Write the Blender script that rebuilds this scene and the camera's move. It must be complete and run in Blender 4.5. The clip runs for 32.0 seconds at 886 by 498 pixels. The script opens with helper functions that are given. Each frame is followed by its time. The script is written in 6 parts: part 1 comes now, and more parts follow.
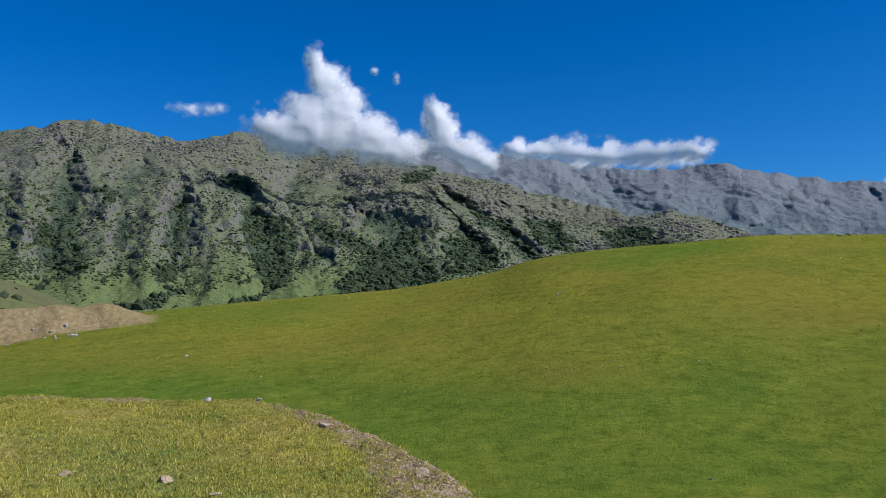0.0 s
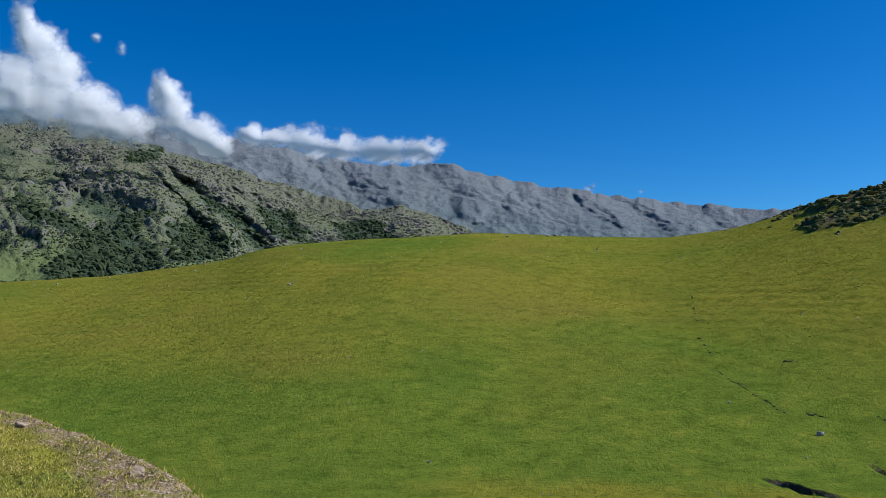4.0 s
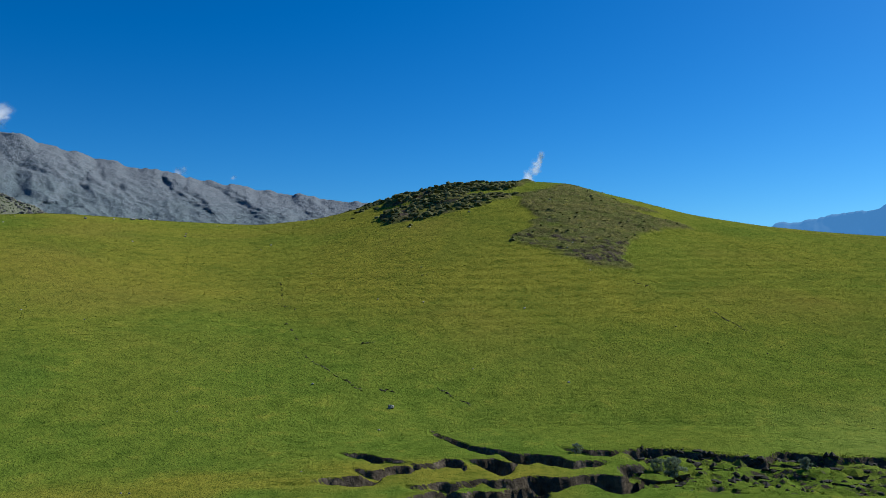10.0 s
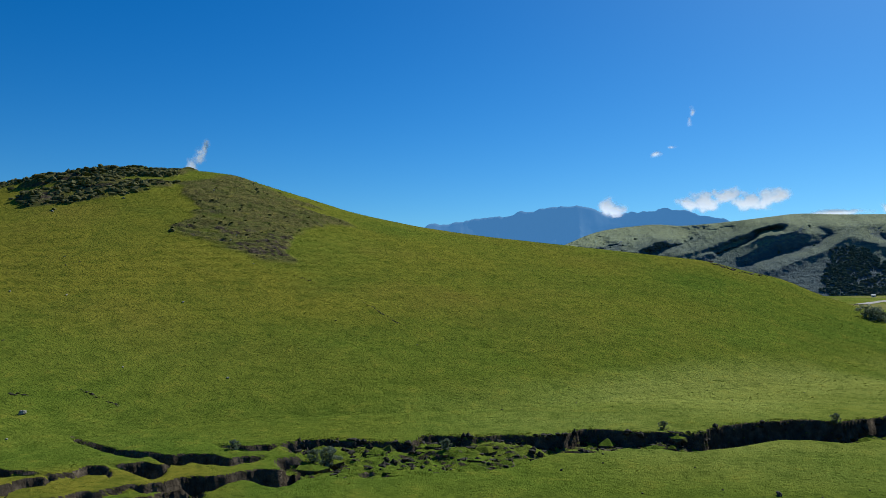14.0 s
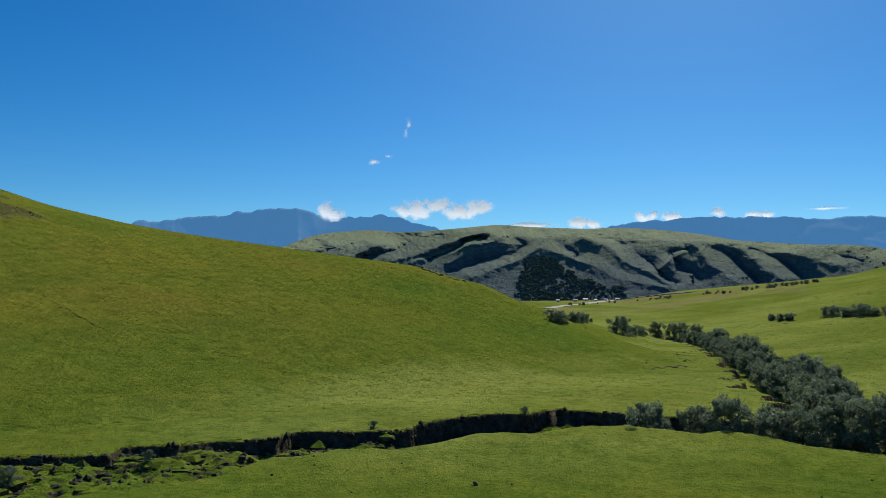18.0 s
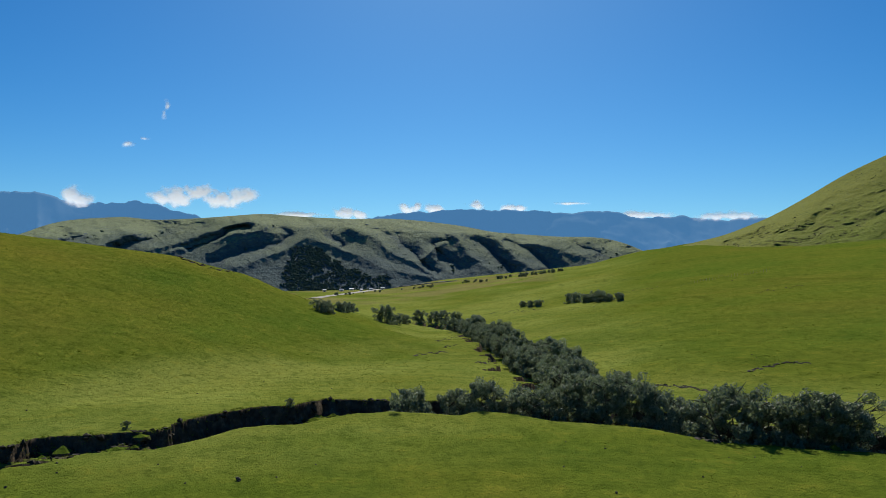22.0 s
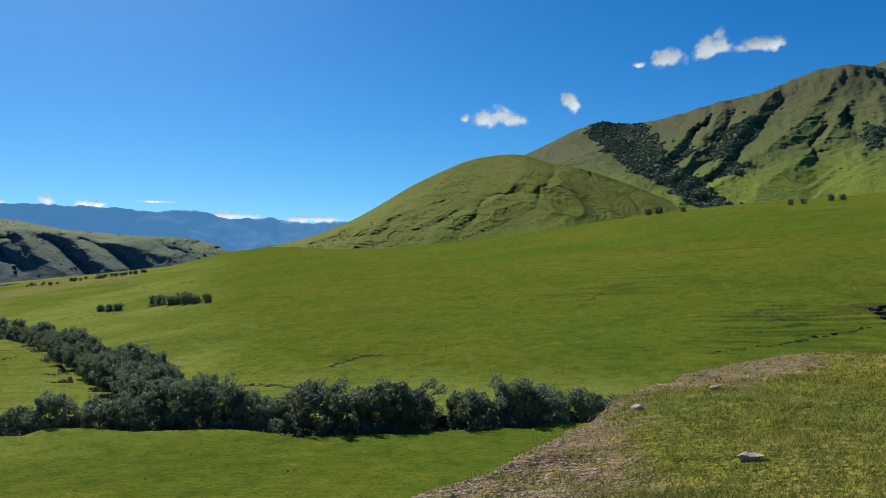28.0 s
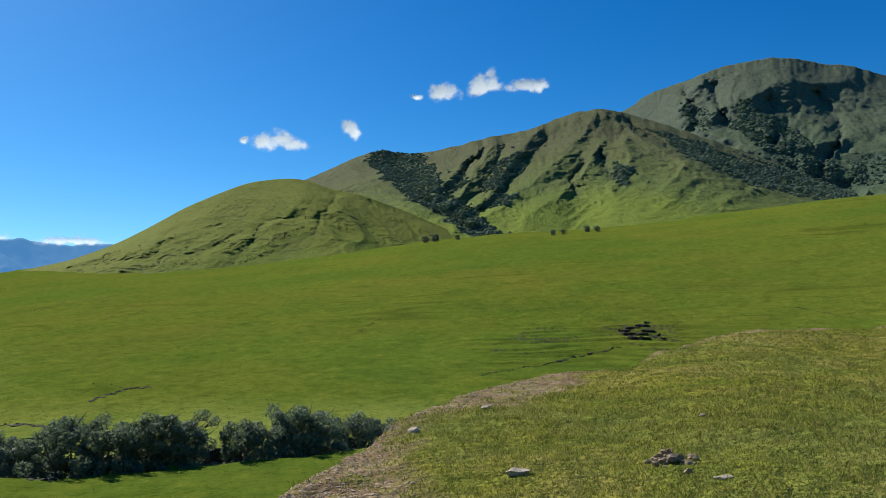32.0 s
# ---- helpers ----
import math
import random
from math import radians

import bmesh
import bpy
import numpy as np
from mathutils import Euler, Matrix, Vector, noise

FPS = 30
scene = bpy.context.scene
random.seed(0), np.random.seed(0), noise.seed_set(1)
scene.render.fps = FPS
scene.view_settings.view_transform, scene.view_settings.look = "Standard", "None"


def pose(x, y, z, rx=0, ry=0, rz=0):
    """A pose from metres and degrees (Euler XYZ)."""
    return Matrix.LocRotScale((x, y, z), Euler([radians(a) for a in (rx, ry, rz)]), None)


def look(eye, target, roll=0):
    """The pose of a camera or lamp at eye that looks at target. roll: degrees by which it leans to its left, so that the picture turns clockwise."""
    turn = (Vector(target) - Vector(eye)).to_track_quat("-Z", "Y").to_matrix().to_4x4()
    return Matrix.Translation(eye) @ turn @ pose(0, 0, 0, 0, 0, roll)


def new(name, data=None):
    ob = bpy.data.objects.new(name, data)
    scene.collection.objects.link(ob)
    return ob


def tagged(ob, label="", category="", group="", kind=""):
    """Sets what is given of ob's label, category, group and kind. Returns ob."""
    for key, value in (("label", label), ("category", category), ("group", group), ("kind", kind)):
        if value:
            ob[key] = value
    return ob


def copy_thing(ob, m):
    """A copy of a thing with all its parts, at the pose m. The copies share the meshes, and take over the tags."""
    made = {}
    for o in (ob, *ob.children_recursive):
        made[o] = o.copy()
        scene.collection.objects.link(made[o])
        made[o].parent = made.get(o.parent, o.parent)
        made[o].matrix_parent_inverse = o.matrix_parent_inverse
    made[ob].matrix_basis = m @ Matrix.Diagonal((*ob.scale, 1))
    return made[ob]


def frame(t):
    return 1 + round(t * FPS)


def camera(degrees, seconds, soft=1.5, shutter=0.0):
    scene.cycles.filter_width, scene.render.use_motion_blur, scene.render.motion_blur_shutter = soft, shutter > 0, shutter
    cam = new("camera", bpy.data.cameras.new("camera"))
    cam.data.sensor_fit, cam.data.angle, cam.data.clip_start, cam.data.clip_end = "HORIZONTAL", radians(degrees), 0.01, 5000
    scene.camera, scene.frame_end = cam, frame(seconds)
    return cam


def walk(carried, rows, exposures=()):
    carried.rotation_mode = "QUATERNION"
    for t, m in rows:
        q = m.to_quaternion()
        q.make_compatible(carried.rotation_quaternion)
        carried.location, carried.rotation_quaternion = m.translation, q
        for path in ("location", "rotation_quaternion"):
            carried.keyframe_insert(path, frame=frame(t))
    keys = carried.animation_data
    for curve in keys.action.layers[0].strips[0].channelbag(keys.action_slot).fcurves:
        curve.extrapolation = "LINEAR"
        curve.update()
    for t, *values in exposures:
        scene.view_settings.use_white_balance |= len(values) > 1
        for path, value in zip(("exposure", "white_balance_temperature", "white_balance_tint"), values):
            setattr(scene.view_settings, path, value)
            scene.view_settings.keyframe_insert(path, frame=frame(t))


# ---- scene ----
cam = camera(57.88, 32.0, 0.75)
EYE = (0.0, 0.0, 0.0)
# seconds, tilt, lean, turn
TURNS = (
    (0, 95.30, 0.40, 0.04), (0.5, 95.30, 0.40, -2.58), (1, 95.33, 0.46, -4.76), (1.5, 95.19, 0.54, -6.28),
    (2, 94.93, 0.73, -7.68), (2.5, 94.54, 0.82, -10.77), (3, 94.41, 0.51, -13.61), (3.5, 94.52, 0.22, -16.34),
    (5.5, 94.17, -0.47, -26.18), (6, 94.00, -0.44, -28.32), (6.5, 93.87, -0.30, -30.61), (7, 93.59, -0.11, -33.36),
    (7.5, 93.45, -0.09, -35.35), (8, 93.47, -0.15, -37.36), (8.5, 93.47, -0.09, -39.44), (9, 93.52, 0.05, -41.20),
    (9.5, 93.52, 0.31, -43.37), (10, 93.46, 0.68, -47.66), (10.5, 93.38, 0.87, -51.55), (11, 93.34, 0.66, -54.47),
    (11.5, 93.32, 0.30, -56.54), (12, 93.28, 0.08, -59.51), (12.5, 93.33, 0.06, -63.55), (13, 93.16, 0.23, -67.36),
    (13.5, 92.95, 0.34, -69.86), (14, 92.88, 0.12, -71.39), (14.5, 92.80, -0.07, -73.34), (16.5, 93.12, -0.57, -80.02),
    (17, 93.16, -0.55, -82.55), (17.5, 93.19, -0.50, -87.72), (18, 93.15, -0.52, -91.44), (18.5, 93.11, -0.63, -93.85),
    (19, 93.01, -0.53, -96.99), (19.5, 92.91, -0.50, -99.03), (20, 92.92, -0.38, -100.99), (20.5, 92.82, -0.30, -103.13),
    (21, 92.69, -0.18, -104.86), (21.5, 92.60, -0.09, -106.24), (22, 92.51, -0.03, -108.01), (22.5, 92.33, -0.02, -110.77),
    (23, 92.07, -0.00, -114.46), (23.5, 91.93, 0.05, -117.63), (24, 91.85, 0.17, -120.39), (24.5, 91.90, 0.17, -122.56),
    (25, 91.90, 0.08, -125.33), (25.5, 92.02, 0.07, -128.35), (27.5, 92.27, 0.58, -134.99), (28, 92.42, 0.64, -136.81),
    (28.5, 92.63, 0.55, -138.64), (29, 92.85, 0.54, -141.39), (29.5, 93.18, 0.54, -142.44), (30, 93.49, 0.52, -143.66),
    (30.5, 93.76, 0.62, -144.90), (31, 93.80, 0.67, -146.08), (31.5, 93.90, 0.71, -148.79), (32, 94.03, 1.00, -152.46))
walk(cam, [(t, pose(*EYE, a, b, c)) for t, a, b, c in TURNS],
     [(0, 0.2, 5850, 17), (3, 0.18, 5850, 15), (7, 0.2, 5800, 10), (10, 0.10, 5850, 10), (14, -0.06, 6050, 10), (18, -0.10, 6350, 10), (21, -0.08, 6650, 10), (25, -0.03, 6600, 10), (29, 0.12, 6400, 10), (32, 0.22, 6300, 10)])

# ---- light ----
SUN_AZ, SUN_EL = 109.0, 41.0
world = bpy.data.worlds.new("sky")
world.use_nodes = True
scene.world = world
wn, wl = world.node_tree.nodes, world.node_tree.links
wn.clear()
sky = wn.new("ShaderNodeTexSky")
sky.sky_type, sky.sun_disc = "NISHITA", False
sky.sun_elevation, sky.sun_rotation = radians(SUN_EL), radians(SUN_AZ)
sky.altitude, sky.air_density, sky.dust_density, sky.ozone_density = 2000, 1.0, 1.7, 3.0
hue = wn.new("ShaderNodeHueSaturation")
hue.inputs["Saturation"].default_value = 1.42
tint = wn.new("ShaderNodeMixRGB")
tint.blend_type = "MULTIPLY"
tint.inputs[0].default_value = 1.0
tint.inputs[2].default_value = (0.56, 0.90, 1.0, 1)
bg = wn.new("ShaderNodeBackground")
bg.inputs["Strength"].default_value = 0.094
wo = wn.new("ShaderNodeOutputWorld")
wl.new(sky.outputs[0], hue.inputs["Color"])
wl.new(hue.outputs[0], tint.inputs[1])
wl.new(tint.outputs[0], bg.inputs["Color"])
wl.new(bg.outputs[0], wo.inputs["Surface"])


def bearing(az, el=0.0, r=1.0):
    """A place r metres off in plan, at a bearing clockwise from +Y and an angle above the eye's level."""
    a = radians(az)
    return Vector((r * math.sin(a), r * math.cos(a), r * math.tan(radians(el))))


sun = new("sun", bpy.data.lights.new("sun", "SUN"))
sun.data.energy, sun.data.angle, sun.data.color = 5.0, radians(0.53), (1.0, 0.95, 0.86)
sun.matrix_world = look(bearing(SUN_AZ, SUN_EL, 300), (0, 0, 0))


# ---- noise ----
def lattice(ix, iy, seed):
    n = (ix.astype(np.int64) * 374761393 + iy.astype(np.int64) * 668265263 + seed * 974634777) & 0x7FFFFFFF
    n = ((n ^ (n >> 13)) * 1274126177) & 0x7FFFFFFF
    return ((n ^ (n >> 16)) & 0xFFFF) / 65535.0


def vnoise(x, y, seed=0):
    """Smooth noise from -1 to 1."""
    ix, iy = np.floor(x), np.floor(y)
    fx, fy = x - ix, y - iy
    u, v = fx * fx * fx * (fx * (fx * 6 - 15) + 10), fy * fy * fy * (fy * (fy * 6 - 15) + 10)
    a, b = lattice(ix, iy, seed), lattice(ix + 1, iy, seed)
    c, d = lattice(ix, iy + 1, seed), lattice(ix + 1, iy + 1, seed)
    return ((a + (b - a) * u) * (1 - v) + (c + (d - c) * u) * v) * 2 - 1


def fbm(x, y, octaves=4, seed=0, gain=0.5):
    out, amp = 0.0, 1.0
    for k in range(octaves):
        out = out + amp * vnoise(x * 2.03 ** k + 17.3 * k, y * 2.03 ** k - 9.1 * k, seed + k)
        amp *= gain
    return out


def ridged(x, y, octaves=4, seed=0, gain=0.36):
    out, amp = 0.0, 1.0
    for k in range(octaves):
        out = out + amp * (1 - np.abs(vnoise(x * 2.1 ** k + 5.7 * k, y * 2.1 ** k + 3.3 * k, seed + k)) * 1.6)
        amp *= gain
    return out / 1.55


def smooth(u):
    u = np.clip(u, 0, 1)
    return u * u * (3 - 2 * u)


def table(az, pairs, column, soft=0.8):
    """A soft curve through a short table by bearing."""
    xs = np.array([p[0] for p in pairs], float)
    ys = np.array([p[column] for p in pairs], float)
    out = 0
    for k in np.linspace(-soft, soft, 9):
        out = out + np.interp(az + k, xs, ys)
    return out / 9


# ---- materials ----
class Nodes:
    def __init__(self, name):
        self.m = bpy.data.materials.new(name)
        self.m.use_nodes = True
        self.t = self.m.node_tree
        self.t.nodes.clear()
        self.out = self.t.nodes.new("ShaderNodeOutputMaterial")

    def put(self, node, socket, value):
        s = node.inputs[socket]
        if isinstance(value, bpy.types.NodeSocket):
            self.t.links.new(value, s)
        elif isinstance(value, tuple) and len(value) == 3 and s.type == "RGBA":
            s.default_value = (*value, 1)
        else:
            s.default_value = value

    def add(self, kind, out=0, **given):
        n = self.t.nodes.new("ShaderNode" + kind)
        for k, v in given.items():
            if k.startswith("i_"):
                self.put(n, k[2:].replace("_", " "), v)
            elif k.startswith("n_"):
                self.put(n, int(k[2:]), v)
            elif k == "operation":
                n.operation = v
            elif k == "blend":
                n.blend_type = v
            elif k == "data":
                n.data_type = v
            elif k == "attribute":
                n.attribute_name = v
        return n.outputs[out]

    def place(self):
        return self.add("NewGeometry", 0)

    def noise(self, vector, scale, detail=4, rough=0.55, distort=0.0):
        return self.add("TexNoise", 0, i_Vector=vector, i_Scale=scale, i_Detail=detail, i_Roughness=rough, i_Distortion=distort)

    def ramp(self, fac, *stops):
        n = self.t.nodes.new("ShaderNodeValToRGB")
        self.t.links.new(fac, n.inputs[0])
        e = n.color_ramp.elements
        while len(e) < len(stops):
            e.new(0.5)
        for k, (p, c) in enumerate(stops):
            e[k].position = p
            e[k].color = (*c, 1) if isinstance(c, tuple) else (c, c, c, 1)
        return n.outputs[0]

    def mix(self, fac, a, b, blend="MIX"):
        n = self.t.nodes.new("ShaderNodeMixRGB")
        n.blend_type = blend
        self.put(n, 0, fac)
        self.put(n, 1, a)
        self.put(n, 2, b)
        return n.outputs[0]

    def math(self, operation, a, b=0.0):
        n = self.t.nodes.new("ShaderNodeMath")
        n.operation = operation
        self.put(n, 0, a)
        self.put(n, 1, b)
        return n.outputs[0]

    def bump(self, height, strength, distance, normal=None):
        n = self.t.nodes.new("ShaderNodeBump")
        self.put(n, "Height", height)
        n.inputs["Strength"].default_value, n.inputs["Distance"].default_value = strength, distance
        if normal:
            self.put(n, "Normal", normal)
        return n.outputs[0]

    def finish(self, color, rough=0.9, normal=None, spec=0.15):
        p = self.t.nodes.new("ShaderNodeBsdfPrincipled")
        self.put(p, "Base Color", color)
        self.put(p, "Roughness", rough)
        p.inputs["Specular IOR Level"].default_value = spec
        if normal:
            self.put(p, "Normal", normal)
        self.t.links.new(p.outputs[0], self.out.inputs[0])
        return self.m


def make_meadow():
    n = Nodes("meadow_grass")
    pos = n.place()
    big = n.noise(pos, 0.011, 3)
    mid = n.noise(pos, 0.07, 5, 0.6)
    fine = n.noise(pos, 1.3, 6, 0.7)
    dry, lush, pale = (0.192, 0.182, 0.023), (0.102, 0.156, 0.019), (0.245, 0.282, 0.060)
    c = n.mix(n.ramp(n.add("Attribute", 2, attribute="dry"), (0.1, 0.0), (0.9, 1.0)), lush, dry)
    c = n.mix(n.ramp(big, (0.40, 0.0), (0.62, 0.55)), c, n.mix(0.5, lush, dry))
    c = n.mix(n.ramp(n.add("Attribute", 2, attribute="pale"), (0.1, 0.0), (0.9, 0.9)), c, pale)
    c = n.mix(n.ramp(mid, (0.35, 0.0), (0.68, 0.45)), c, n.mix(0.5, c, dry))
    c = n.mix(n.ramp(n.add("Attribute", 2, attribute="heath"), (0.12, 0.0), (0.6, 0.85)), c, n.ramp(fine, (0.35, (0.056, 0.050, 0.022)), (0.65, (0.150, 0.132, 0.056))))
    # dark specks painted in for the shading of grass clumps
    c = n.mix(n.ramp(fine, (0.34, 0.55), (0.50, 0.0)), c, (0.045, 0.075, 0.010))
    c = n.mix(n.ramp(fine, (0.62, 0.0), (0.80, 0.35)), c, (0.28, 0.27, 0.06))
    grain = n.noise(pos, 0.33, 5, 0.7)
    # coarser dark grain, painting short shadows into the grass
    c = n.mix(n.ramp(grain, (0.36, 0.7), (0.50, 0.0)), c, n.mix(0.6, c, (0.040, 0.075, 0.008)))
    c = n.mix(n.ramp(grain, (0.55, 0.0), (0.70, 0.65)), c, n.mix(0.6, c, (0.27, 0.25, 0.035)))
    wide = n.noise(pos, 0.022, 4, 0.6)
    c = n.mix(n.math("MULTIPLY", n.ramp(wide, (0.48, 0.0), (0.64, 0.65)), n.ramp(n.add("Attribute", 2, attribute="dry"), (0.0, 0.2), (0.7, 1.0))), c, n.mix(0.6, c, (0.20, 0.155, 0.030)))
    c = n.mix(n.ramp(n.noise(pos, 0.045, 5, 0.65, 0.6), (0.36, 0.5), (0.50, 0.0)), c, n.mix(0.5, c, (0.060, 0.105, 0.016)))
    c = n.mix(n.ramp(n.math("ADD", n.add("Attribute", 2, attribute="streak"), n.math("MULTIPLY", n.math("SUBTRACT", grain, 0.5), 0.9)), (0.35, 0.0), (0.85, 0.48)), c, (0.040, 0.058, 0.010))
    turf = n.noise(pos, 0.55, 5, 0.65)
    blade = n.noise(pos, 9.0, 5, 0.75)
    t = n.ramp(turf, (0.32, (0.130, 0.165, 0.018)), (0.50, (0.280, 0.255, 0.036)), (0.66, (0.350, 0.275, 0.080)))
    t = n.mix(n.ramp(n.noise(pos, 0.16, 4, 0.6), (0.38, 0.6), (0.50, 0.0)), t, (0.150, 0.200, 0.055))
    t = n.mix(n.ramp(n.add("Attribute", 2, attribute="dry"), (0.2, 0.22), (0.8, 0.0)), t, (0.135, 0.170, 0.028))
    t = n.mix(n.ramp(blade, (0.30, 0.75), (0.58, 0.0)), t, (0.060, 0.070, 0.018))
    c = n.mix(n.add("Attribute", 2, attribute="knoll"), c, t)
    soil_noise = n.noise(pos, 0.9, 6, 0.65)
    soil = n.ramp(soil_noise, (0.3, (0.030, 0.025, 0.018)), (0.55, (0.085, 0.070, 0.050)), (0.72, (0.170, 0.138, 0.098)))
    steep = n.add("SeparateXYZ", 2, n_0=n.add("NewGeometry", 3))
    edge = n.math("ADD", steep, n.math("MULTIPLY", n.math("SUBTRACT", fine, 0.5), 0.35))
    c = n.mix(n.ramp(edge, (0.60, 1.0), (0.74, 0.0)), c, soil)
    c = n.mix(n.ramp(n.add("Attribute", 2, attribute="bare"), (0.15, 0.0), (0.85, 0.95)), c,
              n.ramp(soil_noise, (0.3, (0.130, 0.082, 0.045)), (0.5, (0.250, 0.172, 0.100)), (0.7, (0.37, 0.28, 0.175))))
    grit = n.noise(pos, 16.0, 4, 0.75)
    worn = n.ramp(n.add("Attribute", 2, attribute="bare"), (0.3, 0.0), (0.9, 1.0))
    c = n.mix(n.math("MULTIPLY", n.ramp(grit, (0.34, 0.75), (0.47, 0.0)), worn), c, (0.085, 0.060, 0.040))
    c = n.mix(n.math("MULTIPLY", n.ramp(grit, (0.56, 0.0), (0.66, 0.7)), worn), c, (0.52, 0.43, 0.32))
    c = n.mix(n.math("MULTIPLY", n.ramp(n.noise(pos, 2.6, 5, 0.7), (0.49, 0.0), (0.58, 0.75)), worn), c, n.mix(blade, (0.10, 0.11, 0.02), (0.28, 0.26, 0.06)))
    h = n.math("ADD", n.math("ADD", n.math("MULTIPLY", fine, 0.7), n.math("MULTIPLY", grain, 1.2)), n.math("MULTIPLY", n.noise(pos, 4.0, 4, 0.7), 0.5))
    return n.finish(c, 0.95, n.bump(h, 0.9, 0.36), 0.0)


def make_mountain(name, low, high, rock, scrub, scale=1.0, scrub_amount=0.5, fan=None, fan_top=0.16, relief=0.9):
    n = Nodes(name)
    pos = n.place()
    big = n.noise(pos, 0.004 * scale, 6, 0.6)
    mid = n.noise(pos, 0.022 * scale, 7, 0.65)
    fine = n.noise(pos, 0.11 * scale, 6, 0.7)
    up = n.add("Attribute", 2, attribute="height")
    carve = n.add("Attribute", 2, attribute="carve")
    c = n.mix(n.ramp(n.math("ADD", up, n.math("MULTIPLY", n.math("SUBTRACT", mid, 0.5), 0.8)), (0.25, 0.0), (0.8, 1.0)), low, high)
    steep = n.add("SeparateXYZ", 2, n_0=n.add("NewGeometry", 3))
    rocky = n.math("ADD", steep, n.math("MULTIPLY", n.math("SUBTRACT", fine, 0.5), 0.9))
    c = n.mix(n.ramp(rocky, (0.52, 1.0), (0.80, 0.0)), c, rock)
    speck = n.noise(pos, 0.30 * scale, 4, 0.7)
    c = n.mix(n.ramp(speck, (0.40, 0.55), (0.52, 0.0)), c, n.mix(0.75, c, scrub))
    c = n.mix(n.ramp(speck, (0.58, 0.0), (0.72, 0.35)), c, tuple(1.5 * v for v in rock))
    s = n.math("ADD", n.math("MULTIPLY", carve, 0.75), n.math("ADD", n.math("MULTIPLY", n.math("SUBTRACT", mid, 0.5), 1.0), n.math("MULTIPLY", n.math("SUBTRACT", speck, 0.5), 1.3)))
    # on the eastern hills this scrub colour also paints the ravines' shade
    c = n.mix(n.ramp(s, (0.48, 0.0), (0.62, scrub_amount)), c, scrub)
    if fan:
        lowest = n.math("ADD", up, n.math("MULTIPLY", n.math("SUBTRACT", big, 0.5), 0.25))
        low_grass = n.math("MULTIPLY", n.ramp(carve, (0.62, 1.0), (0.85, 0.0)), n.ramp(lowest, (fan_top * 0.6, 0.9), (fan_top, 0.0)))
        c = n.mix(low_grass, c, n.mix(n.ramp(speck, (0.4, 0.4), (0.6, 0.0)), fan, tuple(0.7 * v for v in fan)))
    c = n.mix(n.ramp(fine, (0.30, 0.5), (0.50, 0.0)), c, n.mix(0.6, c, (0.02, 0.026, 0.016)))
    h = n.math("ADD", n.math("MULTIPLY", mid, 2.0), fine)
    return n.finish(c, 0.95, n.bump(h, relief, 6.0 / scale), 0.05)


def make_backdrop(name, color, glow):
    """Ranges so far off that only the air's blue is left of them, painted as emission."""
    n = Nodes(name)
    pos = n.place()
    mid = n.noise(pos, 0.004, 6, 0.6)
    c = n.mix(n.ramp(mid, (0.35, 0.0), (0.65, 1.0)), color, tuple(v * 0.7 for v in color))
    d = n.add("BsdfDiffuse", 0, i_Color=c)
    # even emission in place of the haze's blue air light
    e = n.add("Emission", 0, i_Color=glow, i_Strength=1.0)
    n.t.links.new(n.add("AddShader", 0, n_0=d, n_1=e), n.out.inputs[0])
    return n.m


MEADOW = make_meadow()
LEFT_ROCK = make_mountain("scrub_mountain", (0.142, 0.168, 0.074), (0.158, 0.160, 0.102), (0.155, 0.150, 0.128), (0.042, 0.068, 0.042), 1.0, 0.8, (0.140, 0.182, 0.062), 0.26)
# the ridge's rock colours include a blue tinge for distant haze
HAZY_GREY_ROCK = make_mountain("hazy_grey_mountain", (0.110, 0.152, 0.148), (0.166, 0.180, 0.188), (0.148, 0.168, 0.180), (0.076, 0.106, 0.118), 0.6, 0.6, relief=0.7)
# blue haze and the steep flanks' shade are mixed into these colours
HAZY_MID_GREEN = make_mountain("hazy_hill_grass", (0.108, 0.148, 0.136), (0.215, 0.252, 0.122), (0.098, 0.134, 0.146), (0.070, 0.102, 0.116), 0.8, 0.7, relief=0.6)
NEAR_GREEN = make_mountain("spur_grass", (0.135, 0.180, 0.018), (0.178, 0.195, 0.024), (0.100, 0.104, 0.030), (0.100, 0.116, 0.030), 2.2, 0.4, relief=0.4)
RAVINE_GREEN = make_mountain("mountain_grass", (0.148, 0.190, 0.040), (0.124, 0.126, 0.054), (0.100, 0.102, 0.054), (0.064, 0.090, 0.046), 1.2, 0.6, (0.190, 0.240, 0.034), 0.36, relief=0.6)
HIGH_GREEN = make_mountain("high_grass", (0.108, 0.150, 0.068), (0.114, 0.134, 0.082), (0.094, 0.110, 0.080), (0.058, 0.086, 0.062), 1.0, 0.65, relief=0.6)
BLUE_FAR = make_backdrop("far_haze_glow", (0.075, 0.095, 0.105), (0.060, 0.185, 0.385))


